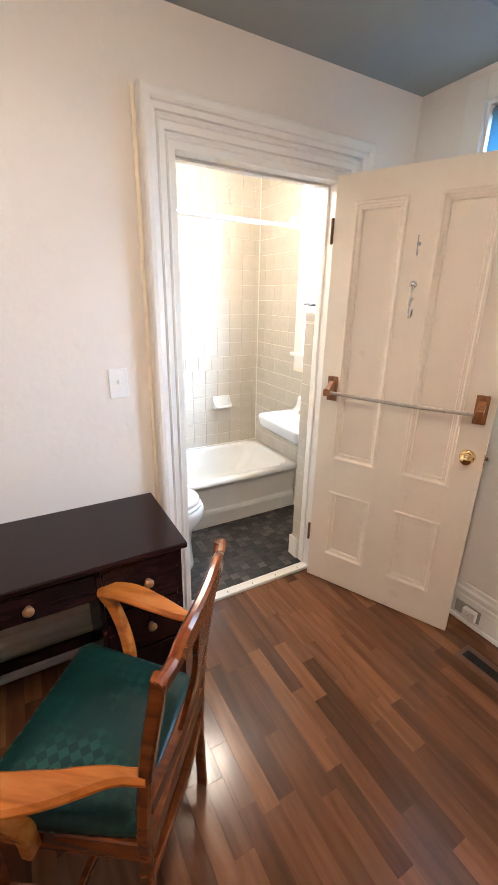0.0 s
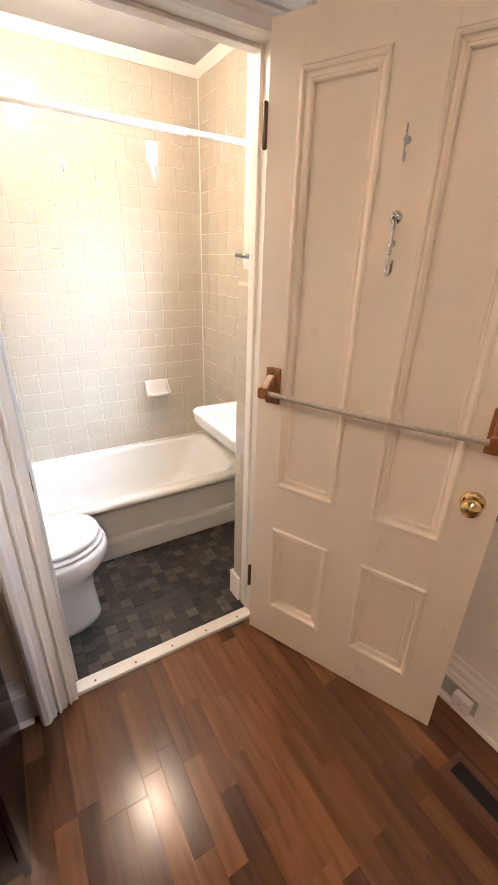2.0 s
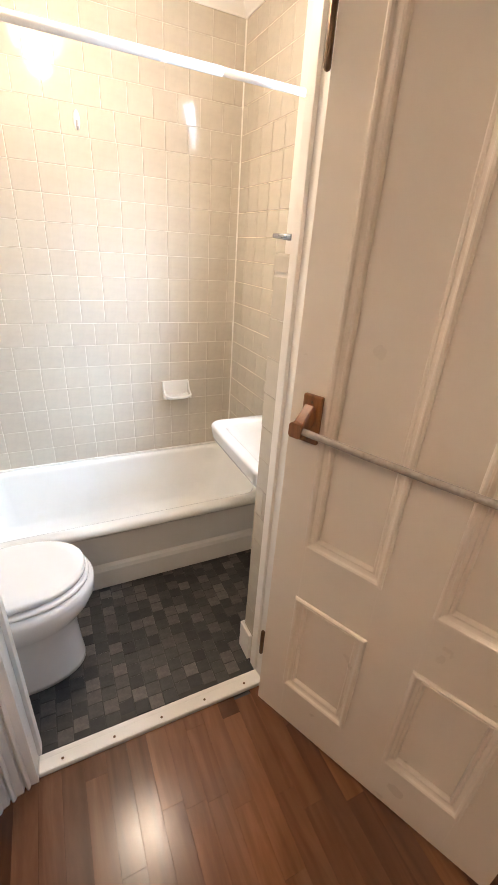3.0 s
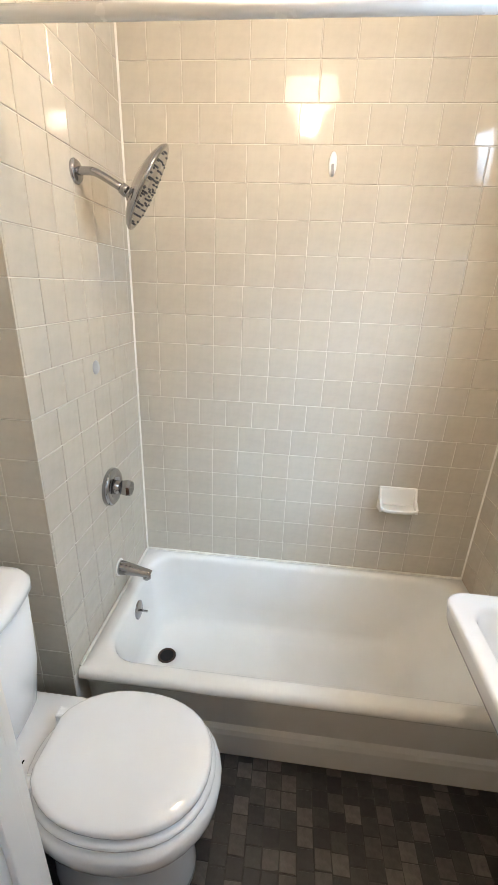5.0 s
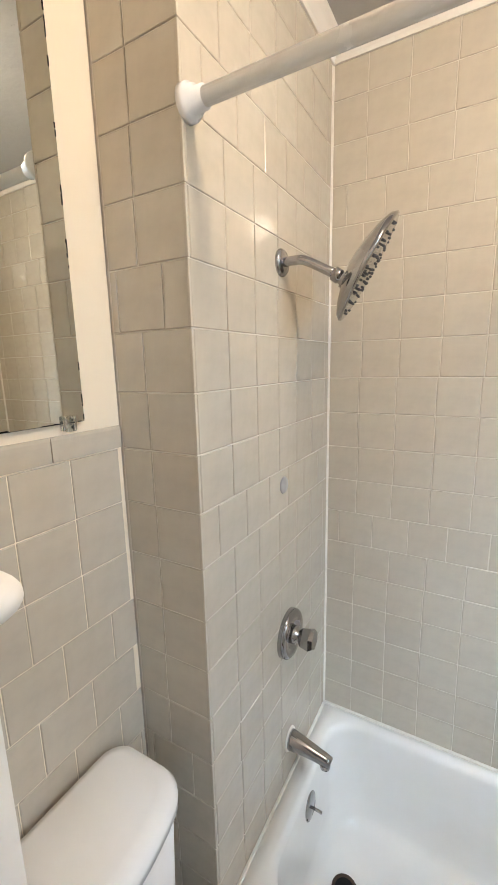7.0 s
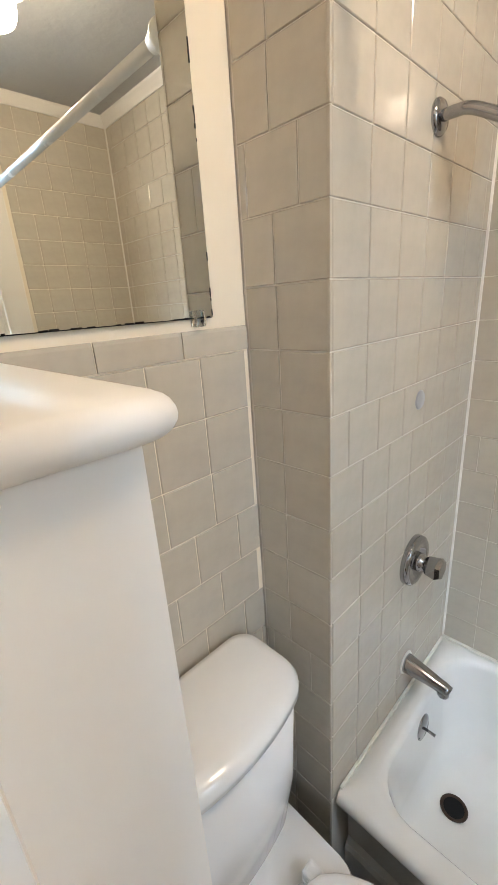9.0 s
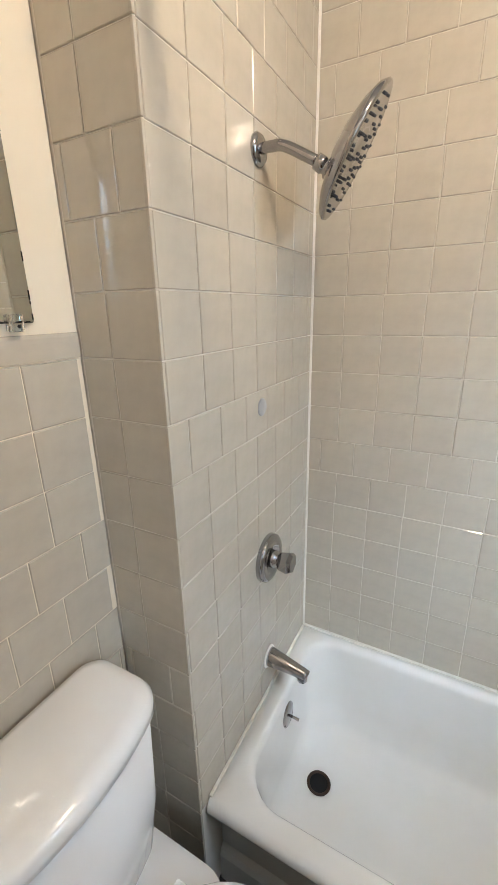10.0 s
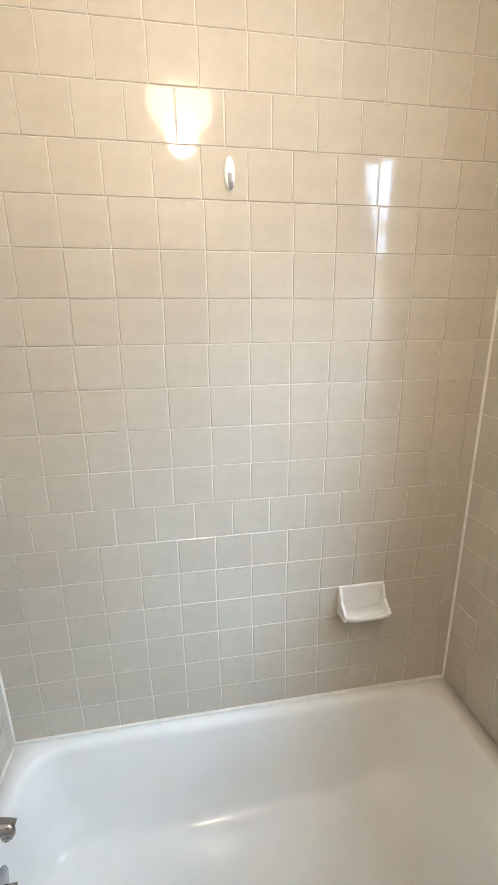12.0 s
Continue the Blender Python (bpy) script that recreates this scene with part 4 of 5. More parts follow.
def toilet():
    root = thing("toilet", "white two-piece toilet with closed lid", "toilet")
    cy = 4.905

    def oval(cx, rx, ry, z, n=36, back=None, sharp=2.2):
        ring = []
        for k in range(n):
            a = 2 * math.pi * k / n
            c, s = math.cos(a), math.sin(a)
            x = cx + rx * math.copysign(abs(c) ** (2 / sharp), c)
            if back is not None:
                x = max(x, back)
            ring.append((x, cy + ry * math.copysign(abs(s) ** (2 / sharp), s), z))
        return ring
    bm = bmesh.new()
    rings = [oval(2.285, 0.205, 0.120, 0.0), oval(2.285, 0.204, 0.119, 0.02), oval(2.283, 0.200, 0.116, 0.08), oval(2.28, 0.197, 0.117, 0.17), oval(2.282, 0.200, 0.126, 0.235), oval(2.292, 0.214, 0.150, 0.285),
             oval(2.305, 0.236, 0.175, 0.330), oval(2.311, 0.245, 0.184, 0.365), oval(2.312, 0.247, 0.187, 0.395), oval(2.311, 0.244, 0.184, 0.412), oval(2.308, 0.232, 0.173, 0.4225)]
    loft(bm, rings)
    part("bowl", bm, PORCELAIN, root, "", True)
    bm = bmesh.new()
    loft(bm, [rounded(1.90, 2.16, cy - 0.125, cy + 0.125, 0.05, 0.28), rounded(1.88, 2.17, cy - 0.155, cy + 0.155, 0.05, 0.34), rounded(1.875, 2.17, cy - 0.165, cy + 0.165, 0.05, 0.40), rounded(1.88, 2.165, cy - 0.16, cy + 0.16, 0.05, 0.415)])
    part("deck", bm, PORCELAIN, root, "", True)
    for nm, za, zb, grow, lab in (("seat", 0.425, 0.446, 0.0, "white closed toilet seat ring"), ("lid", 0.449, 0.475, -0.010, "white closed toilet lid")):
        bm = bmesh.new()
        b = 2.108
        loft(bm, [oval(2.312, 0.226 + grow, 0.169 + grow, za, back=b), oval(2.312, 0.231 + grow, 0.174 + grow, za + 0.003, back=b), oval(2.312, 0.232 + grow, 0.175 + grow, za + 0.008, back=b), oval(2.312, 0.232 + grow, 0.175 + grow, zb - 0.010, back=b), oval(2.312, 0.229 + grow, 0.172 + grow, zb - 0.005, back=b + 0.002), oval(2.312, 0.222 + grow, 0.165 + grow, zb - 0.0015, back=b + 0.006), oval(2.312, 0.19 + grow, 0.135 + grow, zb, back=b + 0.02)])
        part(nm, bm, PORCELAIN, root, lab, True)
    for s in (-1, 1):
        hg = part("hinge_block", boxes((2.085, 2.125, cy + s * 0.085 - 0.016, cy + s * 0.085 + 0.016, 0.4155, 0.460), bevel=0.006), WHITE_METAL, root)
    # tank with bowed front

    def dense(ring):
        out = []
        for k, p in enumerate(ring):
            q = ring[(k + 1) % len(ring)]
            d = math.dist(p, q)
            n = 10 if d > 0.2 else 1
            for j in range(n):
                out.append(tuple(p[i] + (q[i] - p[i]) * j / n for i in range(3)))
        return out

    def tank_ring(x0, x1, y0, y1, bulge, r, z):
        base = dense(rounded(x0, x1, y0, y1, r, z))
        out = []
        for x, y, zz in base:
            t = (y - (y0 + y1) / 2) / ((y1 - y0) / 2)
            out.append((x + bulge * (1 - t * t) * max(0, (x - x0) / (x1 - x0)), y, zz))
        return out
    w0, w1 = cy - 0.19, cy + 0.160
    bm = bmesh.new()
    loft(bm, [tank_ring(1.872, 1.985, w0 + 0.035, w1 - 0.035, 0.015, 0.03, 0.416), tank_ring(1.868, 2.00, w0 + 0.018, w1 - 0.018, 0.02, 0.035, 0.45), tank_ring(1.866, 2.015, w0 + 0.006, w1 - 0.006, 0.028, 0.035, 0.60), tank_ring(1.866, 2.02, w0, w1, 0.03, 0.035, 0.831)])
    part("tank", bm, PORCELAIN, root, "", True)
    bm = bmesh.new()
    e = 0.008
    loft(bm, [tank_ring(1.862, 2.022, w0 - 0.002, w1 + 0.002, 0.032, 0.04, 0.832), tank_ring(1.860, 2.030, w0 - e, w1 + e, 0.034, 0.045, 0.837), tank_ring(1.860, 2.030, w0 - e, w1 + e, 0.034, 0.045, 0.857), tank_ring(1.862, 2.022, w0 - 0.001, w1 + 0.001, 0.033, 0.042, 0.868), tank_ring(1.875, 2.0, w0 + 0.02, w1 - 0.02, 0.03, 0.03, 0.872)])
    part("tank_lid", bm, PORCELAIN, root, "bowed white tank lid", True)
    part("printed_mark", boxes((2.048, 2.052, 4.842, 4.884, 0.4152, 0.4158)), BLACK, root, "small dark printed mark on the deck")
    part("floor_bolt", lathe(bmesh.new(), [(0.010, 0.0), (0.009, 0.008), (0.0, 0.011)], 12, pose(2.22, cy - 0.125, 0.004)), WHITE_METAL, root, "", True)


toilet()


def sink():
    root = thing("wall_sink", "white porcelain wall-hung sink beside the tub", "sink")
    x0, x1, y0, y1, h = 3.118, EX - 0.001, 4.70, 5.215, 0.820

    def outline(front, side, r, z, back=0.0):
        """Bowed front, rounded front corners, square at the wall."""
        n, ring = 10, [(x1 - back, y1 - side, z), (x1 - back, y0 + side, z)]
        fx, a, b = x0 + front, y0 + side, y1 - side
        for st, cy in ((270, a + r), (180, b - r)):
            for k in range(n + 1):
                q = radians(st - 90 * k / n) if st == 270 else radians(180 - 90 * k / n)
                ring.append((fx + r + r * math.cos(q), cy + r * math.sin(q), z))
        mid = (a + b) / 2
        return [(x - 0.012 * max(0.0, 1 - ((y - mid) / (b - mid)) ** 2) * (1 if x < x1 - 0.2 else 0), y, zz) for x, y, zz in ring]
    bm = bmesh.new()
    rings = [outline(0.150, 0.130, 0.05, 0.655), outline(0.080, 0.075, 0.06, 0.690), outline(0.040, 0.036, 0.06, 0.722), outline(0.022, 0.020, 0.055, 0.738), outline(0.014, 0.012, 0.052, 0.744),
             outline(0.006, 0.006, 0.050, 0.765), outline(0.001, 0.001, 0.050, h - 0.018), outline(0.0, 0.0, 0.050, h - 0.011), outline(0.002, 0.002, 0.050, h - 0.005), outline(0.006, 0.006, 0.048, h - 0.0015), outline(0.012, 0.012, 0.046, h),
             outline(0.044, 0.046, 0.055, h - 0.001, 0.10), outline(0.050, 0.052, 0.055, h - 0.004, 0.105), outline(0.055, 0.058, 0.055, h - 0.012, 0.11), outline(0.064, 0.070, 0.06, h - 0.05, 0.118), outline(0.082, 0.092, 0.06, h - 0.095, 0.13), outline(0.11, 0.13, 0.05, h - 0.118, 0.15), outline(0.14, 0.18, 0.03, h - 0.125, 0.17)]
    loft(bm, rings)
    part("basin", bm, PORCELAIN, root, "", True)
    bm = bmesh.new()
    prof = [(0.0, 0.0), (0.070, 0.0), (0.052, 0.008), (0.040, 0.022), (0.032, 0.045), (0.028, 0.078), (0.022, 0.088), (0.010, 0.092), (0.0, 0.092)]
    extrude_profile(bm, prof, (x1, y0 + 0.012, h - 0.0005), (x1, y1 - 0.012, h - 0.0005), (-1, 0, 0))
    part("backsplash", bm, PORCELAIN, root)
    fc = part("faucet", lathe(bmesh.new(), [(0.022, 0.0), (0.020, 0.01), (0.013, 0.02), (0.012, 0.06), (0.0, 0.068)], 18, pose(3.405, 4.955, h - 0.001)), CHROME, root, "chrome single faucet", True)
    part("spout", tube(bmesh.new(), smooth_path([(3.405, 4.955, 0.865), (3.36, 4.955, 0.885), (3.31, 4.955, 0.872), (3.30, 4.955, 0.855)]), 0.010, 12), CHROME, fc, "", True)


sink()


def wall_mirror():
    root = thing("wall_mirror", "frameless mirror with dark chipped edges above the toilet", "mirror")
    x, y0, y1, z0, z1 = TX - 0.006, 4.63, 5.070, 1.528, 2.155
    part("backing", boxes((x, x + 0.003, y0 - 0.0015, y1 + 0.0015, z0 - 0.0015, z1 + 0.0015)), BLACK, root, "dark worn silvering along the edge")
    part("glass", boxes((x + 0.003, x + 0.008, y0, y1, z0, z1)), MIRROR, root)
    rc = random.Random(3)
    for k in range(46):
        s = rc.uniform(0.002, 0.008)
        d = rc.uniform(0.0008, 0.0022)
        if k % 2:
            z = rc.uniform(z0, z1)
            bx = (x + 0.0081, x + 0.0085, y1 - d, y1 + 0.0003, z - s, z + s)
        else:
            y = rc.uniform(y0, y1)
            bx = (x + 0.0081, x + 0.0085, y - s, y + s, z0 - 0.0003, z0 + d)
        part("chip", boxes(bx), BLACK, root)
    for y in (5.037, 4.68):
        c = part("clip", boxes((x + 0.0082, x + 0.019, y - 0.010, y + 0.010, z0 - 0.014, z0 + 0.012), bevel=0.003), CLEAR, root, "clear plastic mirror clip")
        part("clip_foot", boxes((x, x + 0.008, y - 0.009, y + 0.009, z0 - 0.013, z0 - 0.003)), CLEAR, c)
        part("screw", lathe(bmesh.new(), [(0.003, 0.0), (0.0, 0.0012)], 8, pose(x + 0.019, y, z0 - 0.006, 0, 90)), BLACK, c)


wall_mirror()


def shower_set():
    fx, fy, fz = SX, 5.505, 1.848
    root = thing("shower_fixture", "chrome rain shower head on a bent wall arm", "shower head")
    part("flange", lathe(bmesh.new(), [(0.0, 0.012), (0.014, 0.012), (0.026, 0.010), (0.031, 0.004), (0.031, 0.0)], 24, pose(fx, fy, fz, 0, 90)), CHROME, root, "", True)
    C = Vector(HEAD_C)
    nrm = Vector(HEAD_N).normalized()
    joint = C - nrm * 0.052 + Vector((0, 0, -0.046))
    reach = (joint - Vector((fx + 0.068, fy + 0.006, fz + 0.004))).normalized()
    part("arm", tube(bmesh.new(), smooth_path([(fx, fy, fz), (fx + 0.030, fy + 0.002, fz + 0.002), (fx + 0.060, fy + 0.006, fz - 0.002), tuple(joint - reach * 0.030)], 8), 0.0105, 14), CHROME, root, "", True)
    mj = Matrix.Translation(joint) @ reach.to_track_quat("Z", "Y").to_matrix().to_4x4()
    part("swivel_nut", lathe(bmesh.new(), [(0.010, -0.034), (0.0155, -0.032), (0.016, -0.016), (0.0135, -0.013), (0.0135, -0.009), (0.0185, -0.006), (0.019, 0.012), (0.015, 0.018), (0.012, 0.034)], 22, mj), CHROME, root, "", True)
    m = Matrix.Translation(C) @ nrm.to_track_quat("Z", "Y").to_matrix().to_4x4()
    R = HEAD_R
    disc = part("head", lathe(bmesh.new(), [(0.0, -0.040), (R * 0.22, -0.038), (R * 0.5, -0.031), (R * 0.78, -0.020), (R * 0.95, -0.009), (R, 0.0), (R * 0.985, 0.004), (R * 0.93, 0.0055), (R * 0.90, 0.0045), (R * 0.5, 0.009), (0.0, 0.011)], 44, m), CHROME, root, "wide domed chrome spray head", True)
    for ring, count in ((0.14, 4), (0.30, 8), (0.46, 9), (0.64, 12), (0.83, 16)):
        for k in range(count):
            a = 2 * math.pi * k / count + ring * 3
            h = 0.0105 - 0.0065 * (ring / 0.9) ** 2
            part("nozzle", lathe(bmesh.new(), [(0.0030, 0.0), (0.0027, 0.0036), (0.0018, 0.0050), (0.0, 0.0053)], 7, m @ pose(ring * R * math.cos(a), ring * R * math.sin(a), h - 0.0008)), RUBBER, disc)
    return root


HEAD_C, HEAD_N, HEAD_R = (2.222, 5.545, 1.818), (0.845, 0.22, -0.49), 0.121
shower_set()


def tub_filler():
    root = thing("tub_spout", "short chrome tub spout on the shower wall", "spout", (SX, 5.545, 0.503))
    rings = []
    for k in range(13):
        t = k / 12
        x = 0.128 * t
        r = 0.030 - 0.010 * t
        zc = -0.010 * t ** 2
        h = r * (1 - 0.25 * t)
        rings.append([(x + (0.006 * math.sin(a) if k > 9 else 0), r * math.cos(a) * (1 - 0.15 * t), zc - 0.010 * t + h * math.sin(a)) for a in [2 * math.pi * j / 18 for j in range(18)]])
    part("body", loft(bmesh.new(), rings), CHROME, root, "", True)
    part("outlet", lathe(bmesh.new(), [(0.014, 0.0), (0.016, -0.004), (0.016, -0.014), (0.012, -0.016), (0.0, -0.016)], 16, pose(0.112, 0, -0.026)), CHROME, root, "", True)
    part("wall_ring", lathe(bmesh.new(), [(0.0, 0.004), (0.034, 0.004), (0.036, 0.0)], 24, pose(0, 0, 0, 0, 90)), CAULK, root, "", True)


tub_filler()


def mixing_valve():
    root = thing("shower_valve", "round chrome shower valve with a faceted handle", "valve", (SX, 5.535, 0.870))
    part("escutcheon", lathe(bmesh.new(), [(0.0, 0.010), (0.036, 0.010), (0.040, 0.020), (0.062, 0.020), (0.068, 0.015), (0.070, 0.0)], 36, pose(0, 0, 0, 0, 90)), CHROME, root, "", True)
    part("sleeve", lathe(bmesh.new(), [(0.026, 0.008), (0.024, 0.030), (0.019, 0.032), (0.019, 0.044), (0.0, 0.044)], 24, pose(0, 0, 0, 0, 90)), CHROME, root, "", True)
    part("handle", lathe(bmesh.new(), [(0.0, 0.040), (0.022, 0.040), (0.028, 0.046), (0.033, 0.070), (0.026, 0.080), (0.0, 0.080)], 6, pose(0, 0, 0, 0, 90)), CHROME, root, "faceted chrome handle")
    part("lever", bar(bmesh.new(), [(0.05, 0.0, 0.0), (0.052, 0.028, -0.026)], 0.016, 0.014), CHROME, root)


mixing_valve()


def rod():
    root = thing("curtain_rod", "white shower curtain rod between the walls", "curtain rod")
    y, z = 5.168, 2.012
    part("rod", tube(bmesh.new(), [(SX + 0.004, y, z), (3.12, y, z)], 0.0130, 18), WHITE_METAL, root, "", True)
    part("rod", tube(bmesh.new(), [(3.118, y, z), (EX - 0.004, y, z)], 0.0116, 18), WHITE_METAL, root, "slimmer telescoping half", True)
    for x, a in ((SX, 90), (EX, -90)):
        part("end_cap", lathe(bmesh.new(), [(0.0, 0.036), (0.0165, 0.036), (0.0170, 0.022), (0.0215, 0.020), (0.0225, 0.013), (0.0265, 0.011), (0.0270, 0.0)], 24, pose(x, y, z, 0, a)), WHITE_METAL, root, "", True)


rod()


def soap_dish():
    root = thing("soap_dish", "cream ceramic soap dish set in the tiles", "soap dish", (3.146, NY, 0.757))
    w, h = 0.077, 0.053
    part("back_plate", boxes((-w, w, -0.010, 0.0, -h, h), bevel=0.004), TUB_ENAMEL, root)
    bm = bmesh.new()
    rings = []
    for k in range(13):
        u = -1 + k / 6
        x = w * u * 0.97
        dz = 0.012 * u ** 4
        rings.append([(x, -0.009, -0.050), (x, -0.045, -0.053 + dz), (x, -0.068, -0.040 + dz), (x, -0.073, -0.026 + dz), (x, -0.068, -0.024 + dz), (x, -0.060, -0.034 + dz), (x, -0.040, -0.041 + dz), (x, -0.009, -0.030 + dz)])
    part("tray", loft(bm, rings), TUB_ENAMEL, root, "", True)
    for s in (-1, 1):
        bm = bmesh.new()
        loft(bm, [[(s * w - s * d, -0.009, -0.045), (s * w - s * d, -0.062, -0.040), (s * w - s * d, -0.066, -0.018), (s * w - s * d, -0.030, 0.006), (s * w - s * d, -0.012, 0.046), (s * w - s * d, -0.009, 0.046)] for d in (0.0, 0.009)])
        part("cheek", bm, TUB_ENAMEL, root)


soap_dish()


def stick_hook():
    root = thing("adhesive_hook", "small white plastic hook stuck to the tiles", "hook", (2.745, NY, 1.945))
    part("pad", loft(bmesh.new(), [[(k * 0.0135 * math.cos(t), d, 0.012 + k * 0.036 * math.sin(t)) for t in [2 * math.pi * j / 24 for j in range(24)]] for k, d in ((1.0, 0.0), (0.97, -0.004), (0.8, -0.006), (0.4, -0.0068))]), WHITE_METAL, root, "", True)
    part("prong", tube(bmesh.new(), smooth_path([(0, -0.005, 0.01), (0, -0.012, -0.012), (0, -0.022, -0.022), (0, -0.028, -0.012)]), 0.005, 10), GREY_PLASTIC, root, "", True)


stick_hook()


def wall_cap():
    root = thing("wall_plug", "small grey round cap on the shower tiles", "cap", (SX, 5.513, 1.311))
    part("disc", lathe(bmesh.new(), [(0.0, 0.004), (0.020, 0.0035), (0.023, 0.0)], 24, pose(0, 0, 0, 0, 90)), GREY_PLASTIC, root, "", True)


wall_cap()


def robe_hook():
    root = thing("robe_hook", "chrome peg hook on the wall above the tiled ledge", "hook", (3.135, WALL_IN, 1.555))
    part("rose", lathe(bmesh.new(), [(0.0, 0.006), (0.016, 0.005), (0.018, 0.0)], 20, pose(0, 0, 0, -90)), CHROME, root, "", True)
    part("peg", tube(bmesh.new(), [(0, 0.002, 0), (-0.022, 0.055, 0.002), (-0.046, 0.086, 0.004)], [0.009, 0.008, 0.006], 12), CHROME, root, "", True)


robe_hook()

# crown strips under the bathroom ceiling
CP = [(0, 0), (0.0, -0.042), (0.006, -0.042), (0.010, -0.034), (0.024, -0.018), (0.034, -0.008), (0.036, 0.0)]
crown = new("trim_crown")
tagged(crown, "narrow white crown strip under the bathroom ceiling", "trim", "", "structure")
for a, b, o in (((SX, NY, CH), (EX, NY, CH), (0, -1, 0)), ((SX, RY, CH), (SX, NY, CH), (1, 0, 0)), ((EX, NY, CH), (EX, WALL_IN, CH), (-1, 0, 0)), ((TX, RY, CH), (SX, RY, CH), (0, -1, 0)), ((TX - 0.006, WALL_IN, CH), (TX - 0.006, RY, CH), (1, 0, 0))):
    part("crown_strip", extrude_profile(bmesh.new(), CP, a, b, o), TRIM, crown)
structure("baseboard_ledge", boxes((DX1 - 0.012, DX1 + 0.002, WALL_IN + 0.012, LEDGE - 0.018, 0.0, 0.135), (DX1 - 0.012, 3.2, LEDGE - 0.018, LEDGE - 0.006, 0.0, 0.135), bevel=0.003), TRIM, "short white baseboard block on the tiled ledge", "baseboard")


# ---- tiles and planks ----
PITCH, JOINT = 0.1095, 0.0023
_tile = {}


def tile_mesh(w, h, d=0.0016, e=0.0009, mat=None, name="tile"):
    key = (round(w, 4), round(h, 4), d, mat.name)
    if key not in _tile:
        verts = [(x, 0, z) for x, z in ((0, 0), (w, 0), (w, h), (0, h))]
        verts += [(x, -d + e, z) for x, z in ((0, 0), (w, 0), (w, h), (0, h))]
        verts += [(x, -d, z) for x, z in ((e, e), (w - e, e), (w - e, h - e), (e, h - e))]
        faces = [(8, 9, 10, 11)]
        for a, b in ((0, 4), (4, 8)):
            for k in range(4):
                j = (k + 1) % 4
                faces.append((a + k, a + j, b + j, b + k))
        me = bpy.data.meshes.new(name)
        me.from_pydata(verts, [], faces)
        me.materials.append(mat)
        _tile[key] = me
    return _tile[key]


def tile_wall(wall, origin, rz, width, z0, z1, rng, start=0.0, hole=None, first=PITCH, slides=(6, 15)):
    """Square glazed tiles over a wall face: origin at its left foot as one looks at it; the courses named in slides are set half a tile over."""
    base = pose(*origin, 0, 0, rz)
    shift, z, row = start, z0, 0
    hgt = first
    while z < z1 - 0.012:
        h = min(hgt, z1 - z)
        hgt = PITCH
        shift = start + rng.uniform(-0.003, 0.003) + (PITCH * 0.5 if row in slides else 0.0)
        x = -(shift % PITCH)
        while x < width - 0.004:
            a, b = max(0.0, x), min(width, x + PITCH)
            x += PITCH
            if b - a < 0.012:
                continue
            if hole and a < hole[1] and b > hole[0] and z < hole[3] and z + h > hole[2]:
                continue
            me = tile_mesh(round(b - a - JOINT, 3), round(h - JOINT, 3), G, 0.0013, TILE)
            ob = new("tile", me)
            tilt = rng.uniform(-0.13, 0.13)
            ob.matrix_basis = base @ pose(a + JOINT / 2, 0.0, z + JOINT / 2, tilt, 0, rng.uniform(-0.13, 0.13))
            ob.parent = wall
        z += h
        row += 1


by_name = bpy.data.objects
rng = random.Random(7)
W_TUB, W_RET, W_TOI, W_SNK, W_L2 = (by_name[n] for n in ("wall_tub", "wall_return", "wall_toilet", "wall_sink", "ledge_2"))
# courses are set from a common line at z = 1.4625
Z0 = 1.4625 - 10 * PITCH
tile_wall(W_TUB, (SX, NY + G, 0), 0, EX - SX, Z0, CH - 0.04, rng, 0.0095)
tile_wall(W_RET, (SX - G, RY + 0.0, 0), 90, NY - RY, Z0, CH - 0.04, rng, 0.1035, None, PITCH, (8, 15))
tile_wall(W_RET, (TX, RY + G, 0), 0, SX - TX - 0.001, 1.4625 - 13 * PITCH, CH - 0.002, rng, 0.036)
tile_wall(W_TOI, (TX - 0.006, LEDGE, 0), 90, RY - LEDGE, 1.4625 - 13 * PITCH, 1.4625, rng, 0.1027, None, PITCH, (5, 7, 9))
tile_wall(W_SNK, (EX + G, NY, 0), -90, NY - 5.322, Z0, CH - 0.04, rng)
tile_wall(W_SNK, (EX + G, 5.322, 0), -90, 0.62, 1.4625 - 13 * PITCH, 1.085, rng)
tile_wall(W_L2, (DX1 + 0.003, LEDGE - 0.02, 0), -90, 0.078, 0.136, 1.4625, rng, 0.0, None, 1.4625 - 12 * PITCH - 0.136)


def bullnose(parent, origin, rz, width, rng):
    """A course of rounded cap tiles."""
    x = 0.0
    base = pose(*origin, 0, 0, rz)
    while x < width - 0.01:
        w = min(0.152, width - x) - JOINT
        bm = bmesh.new()
        prof = [(0.0, 0.001), (-0.0034, 0.001), (-0.0038, 0.030), (-0.0034, 0.038), (-0.002, 0.043), (0.001, 0.045)]
        loft(bm, [[(q, a, b) for a, b in prof] for q in (0.0, w)])
        ob = part("cap_tile", bm, TILE, parent)
        ob.matrix_basis = base @ pose(x + JOINT / 2, 0, 0)
        x += 0.152


def corner_edge(parent, x, y, z0, z1):
    """Rounded tile edges up the outer corner of the shower wall, a piece to a course."""
    z = z0
    while z < z1 - 0.02:
        h = min(PITCH, z1 - z)
        bm = boxes((-0.0055, 0.0009, -0.0009, 0.0055, JOINT / 2, h - JOINT / 2), bevel=0.0012)
        ob = part("edge_tile", bm, TILE, parent)
        ob.matrix_basis = pose(x, y, z)
        z += h


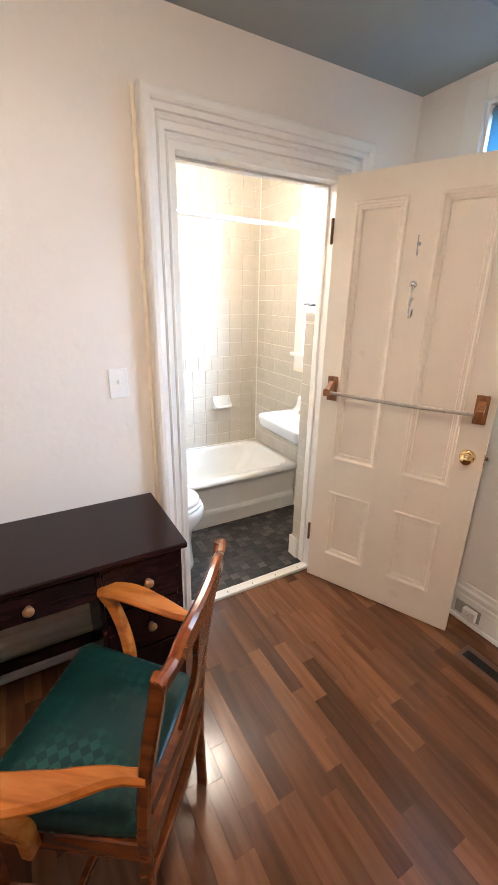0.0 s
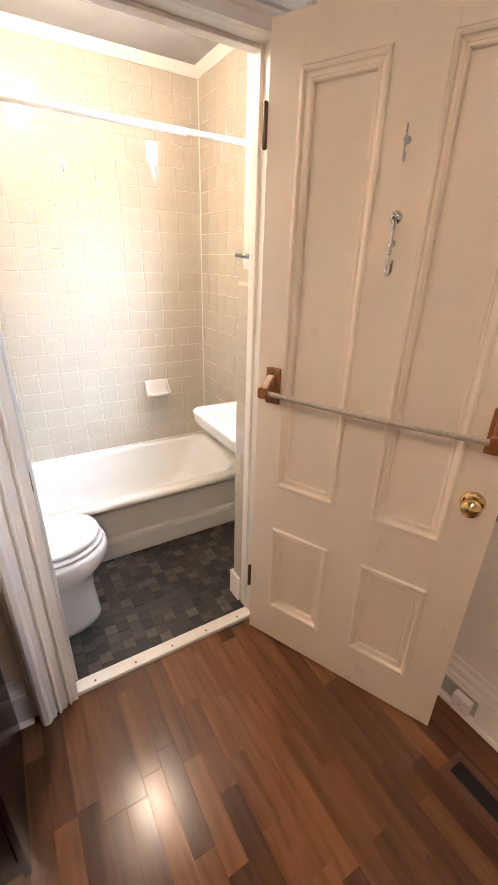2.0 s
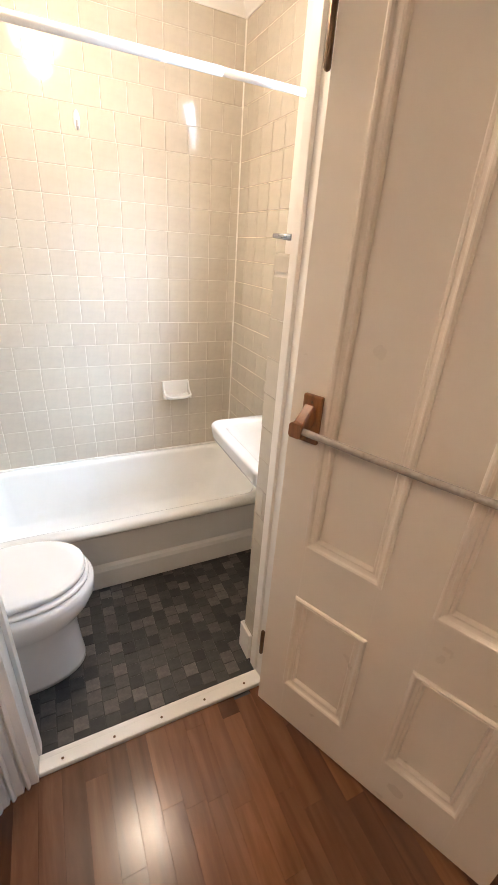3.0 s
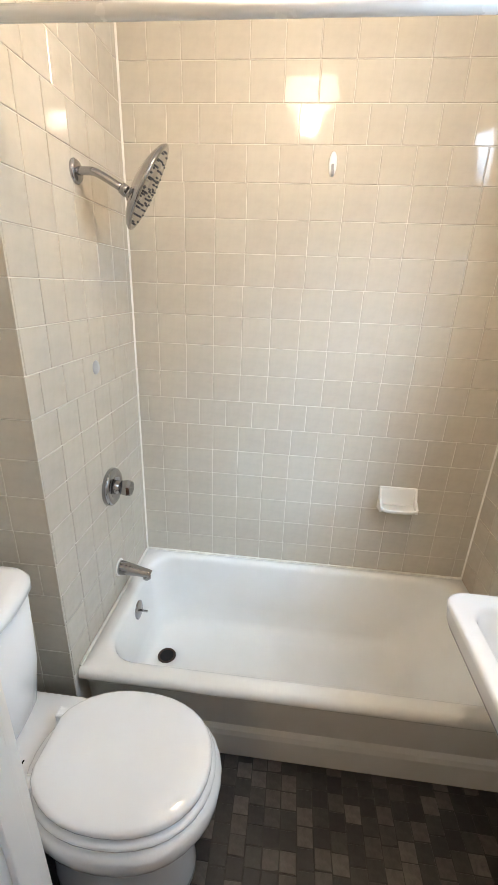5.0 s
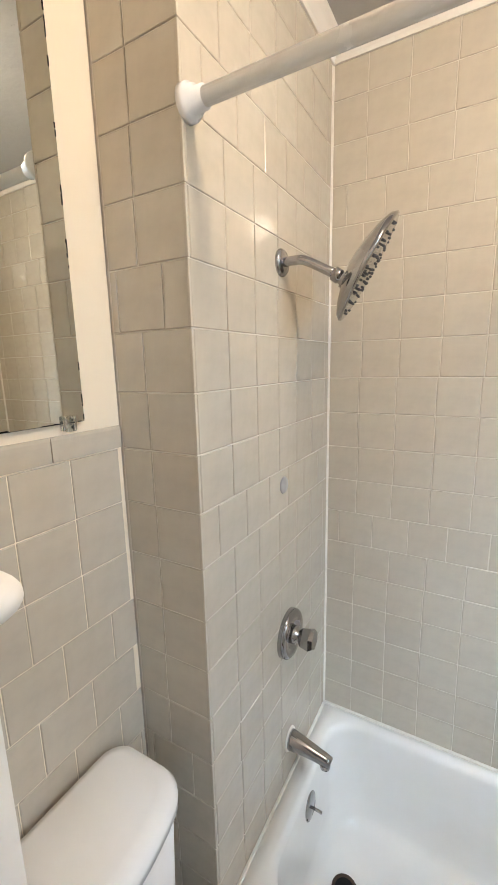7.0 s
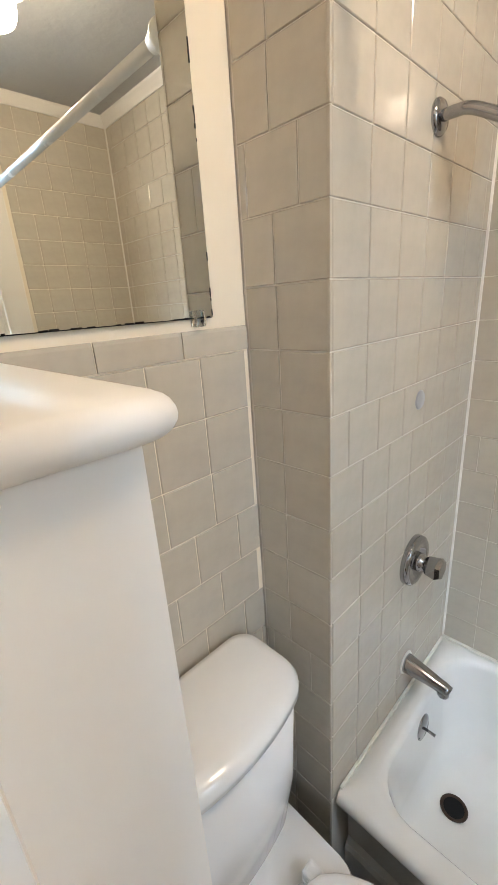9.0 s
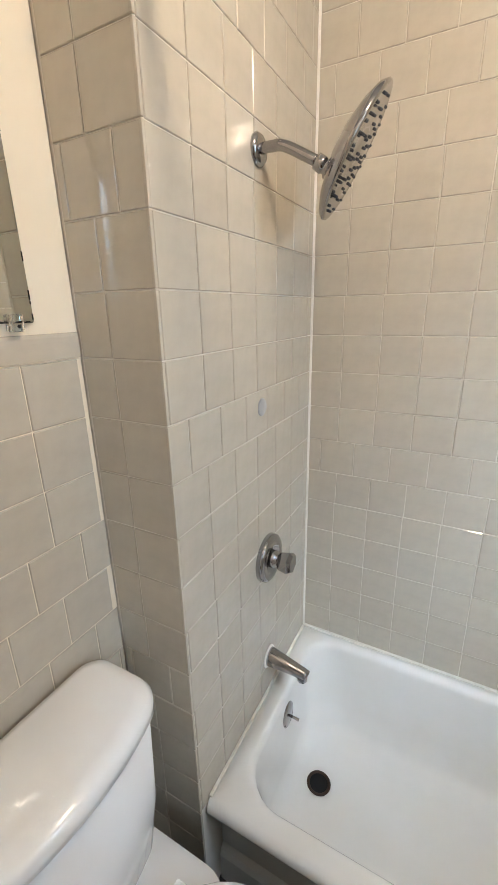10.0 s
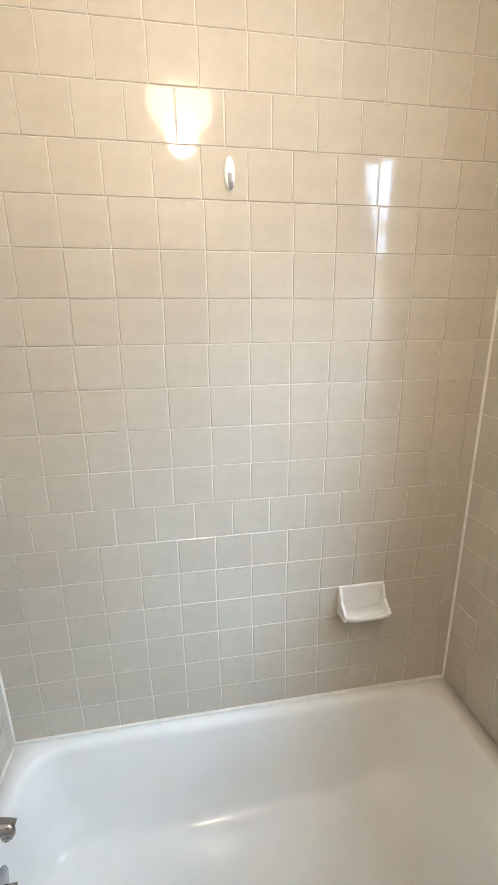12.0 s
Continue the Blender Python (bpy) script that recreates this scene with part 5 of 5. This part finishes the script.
corner_edge(W_RET, SX, RY, 1.4625 - 13 * PITCH, CH - 0.04)
bullnose(W_TOI, (TX - 0.006, LEDGE, 1.4635), 90, RY - LEDGE, rng)
bullnose(W_L2, (DX1 + 0.003, LEDGE - 0.02, 1.4735), -90, 0.078, rng)


def slate_floor(floor, x0, x1, y0, y1, pitch=0.0515):
    """Square slate chips; the ones in the open part of the floor are single pieces, the rest lie in one mesh."""
    rest, nx, ny, count = [], int((x1 - x0) / pitch), int((y1 - y0) / pitch), 0
    r = random.Random(11)
    pool = []
    for k in range(10):
        w, d = pitch - r.uniform(0.0003, 0.0016), pitch - r.uniform(0.0003, 0.0016)
        j = [r.uniform(0, 0.0013) for _ in range(8)]
        h = r.uniform(0.004, 0.0062)
        e = 0.0012
        lo = [(j[0], j[1]), (w - j[2], j[3]), (w - j[4], d - j[5]), (j[6], d - j[7])]
        v = [(a, b, 0) for a, b in lo] + [(a, b, h - e) for a, b in lo]
        v += [(a + (e if a < w / 2 else -e), b + (e if b < d / 2 else -e), h + r.uniform(-0.0006, 0.0006)) for a, b in lo]
        f = [(8, 9, 10, 11)] + [(s + k2, s + (k2 + 1) % 4, s + 4 + (k2 + 1) % 4, s + 4 + k2) for s in (0, 4) for k2 in range(4)]
        me = bpy.data.meshes.new("chip")
        me.from_pydata(v, [], f)
        me.materials.append(SLATE)
        pool.append((me, v, f))
    slide = [r.choice((0.0, 0.0, 0.5)) * pitch + r.uniform(-0.006, 0.006) for _ in range(nx + 1)]
    for i in range(nx + 1):
        for k in range(-1, ny + 1):
            x, y = x0 + i * pitch, y0 + k * pitch + slide[i]
            if y < y0 - 0.02:
                continue
            if x + pitch > x1 + 0.01 or y + pitch > y1 + 0.01:
                continue
            me, v, f = r.choice(pool)
            if 2.3 < x < 3.25 and count < 300:
                ob = new("chip", me)
                ob.matrix_basis = pose(x, y, -0.006, 0, 0, 0)
                ob.parent = floor
                count += 1
            else:
                rest.append((x, y, v, f))
    V, Fc = [], []
    for x, y, v, f in rest:
        n = len(V)
        V += [(x + a, y + b, c - 0.006) for a, b, c in v]
        Fc += [tuple(n + q for q in t) for t in f]
    me = bpy.data.meshes.new("chips")
    me.from_pydata(V, [], Fc)
    me.materials.append(SLATE)
    ob = new("chips", me)
    ob.parent = floor
    ob["kind"] = "stuff"


slate_floor(by_name["floor_bathroom"], TX + 0.005, EX, 4.558, 5.24)


def plank_floor(floor, x0, x1, y0, y1, width=0.066):
    """Laminate strips along y with random butt joints."""
    r = random.Random(5)
    pool, rest, count = {}, [], 0
    n = int(math.ceil((x1 - x0) / width))
    V, Fc = [], []
    for i in range(n):
        x = x0 + i * width
        y = y1 - r.uniform(0.0, 0.45)
        segs = [(y, y1)]
        while y > y0:
            l = r.choice((0.22, 0.32, 0.45, 0.58))
            segs.append((max(y0, y - l), y))
            y -= l
        for a, b in segs:
            w, l, e = width - 0.0002, b - a - 0.0002, 0.0003
            if l < 0.03:
                continue
            key = round(l, 3)
            if key not in pool:
                v = [(0, 0, -0.01), (l, 0, -0.01), (l, w, -0.01), (0, w, -0.01), (0, 0, -e), (l, 0, -e), (l, w, -e), (0, w, -e), (e, e, 0), (l - e, e, 0), (l - e, w - e, 0), (e, w - e, 0)]
                f = [(8, 9, 10, 11)] + [(s + k, s + (k + 1) % 4, s + 4 + (k + 1) % 4, s + 4 + k) for s in (0, 4) for k in range(4)]
                me = bpy.data.meshes.new("plank")
                me.from_pydata(v, [], f)
                me.materials.append(PLANK)
                pool[key] = me
            ob = new("plank", pool[key])
            ob.matrix_basis = pose(x + width - 0.0001, a, 0.0, 0, 0, 90)
            ob.parent = floor


plank_floor(by_name["floor_bedroom"], BX0, BX1, BY0, 4.494)


# caulk lines up the tiled corners
for nm, x, y in (("trim_caulk_1", SX, NY), ("trim_caulk_2", EX, NY)):
    s = 1 if x == SX else -1
    bm = bmesh.new()
    loft(bm, [[(x, y, z), (x + s * 0.0055, y, z), (x + s * 0.0035, y - 0.0035, z), (x, y - 0.0055, z)] for z in (0.382, CH - 0.04)])
    structure(nm, bm, CAULK, "uneven white caulk line up the tiled corner", "trim")

structure("trim_ceiling", boxes((BX0, BX1, 3.955, 3.972, BH - 0.004, BH)), CEILING, "painted seam strip across the bedroom ceiling", "trim")
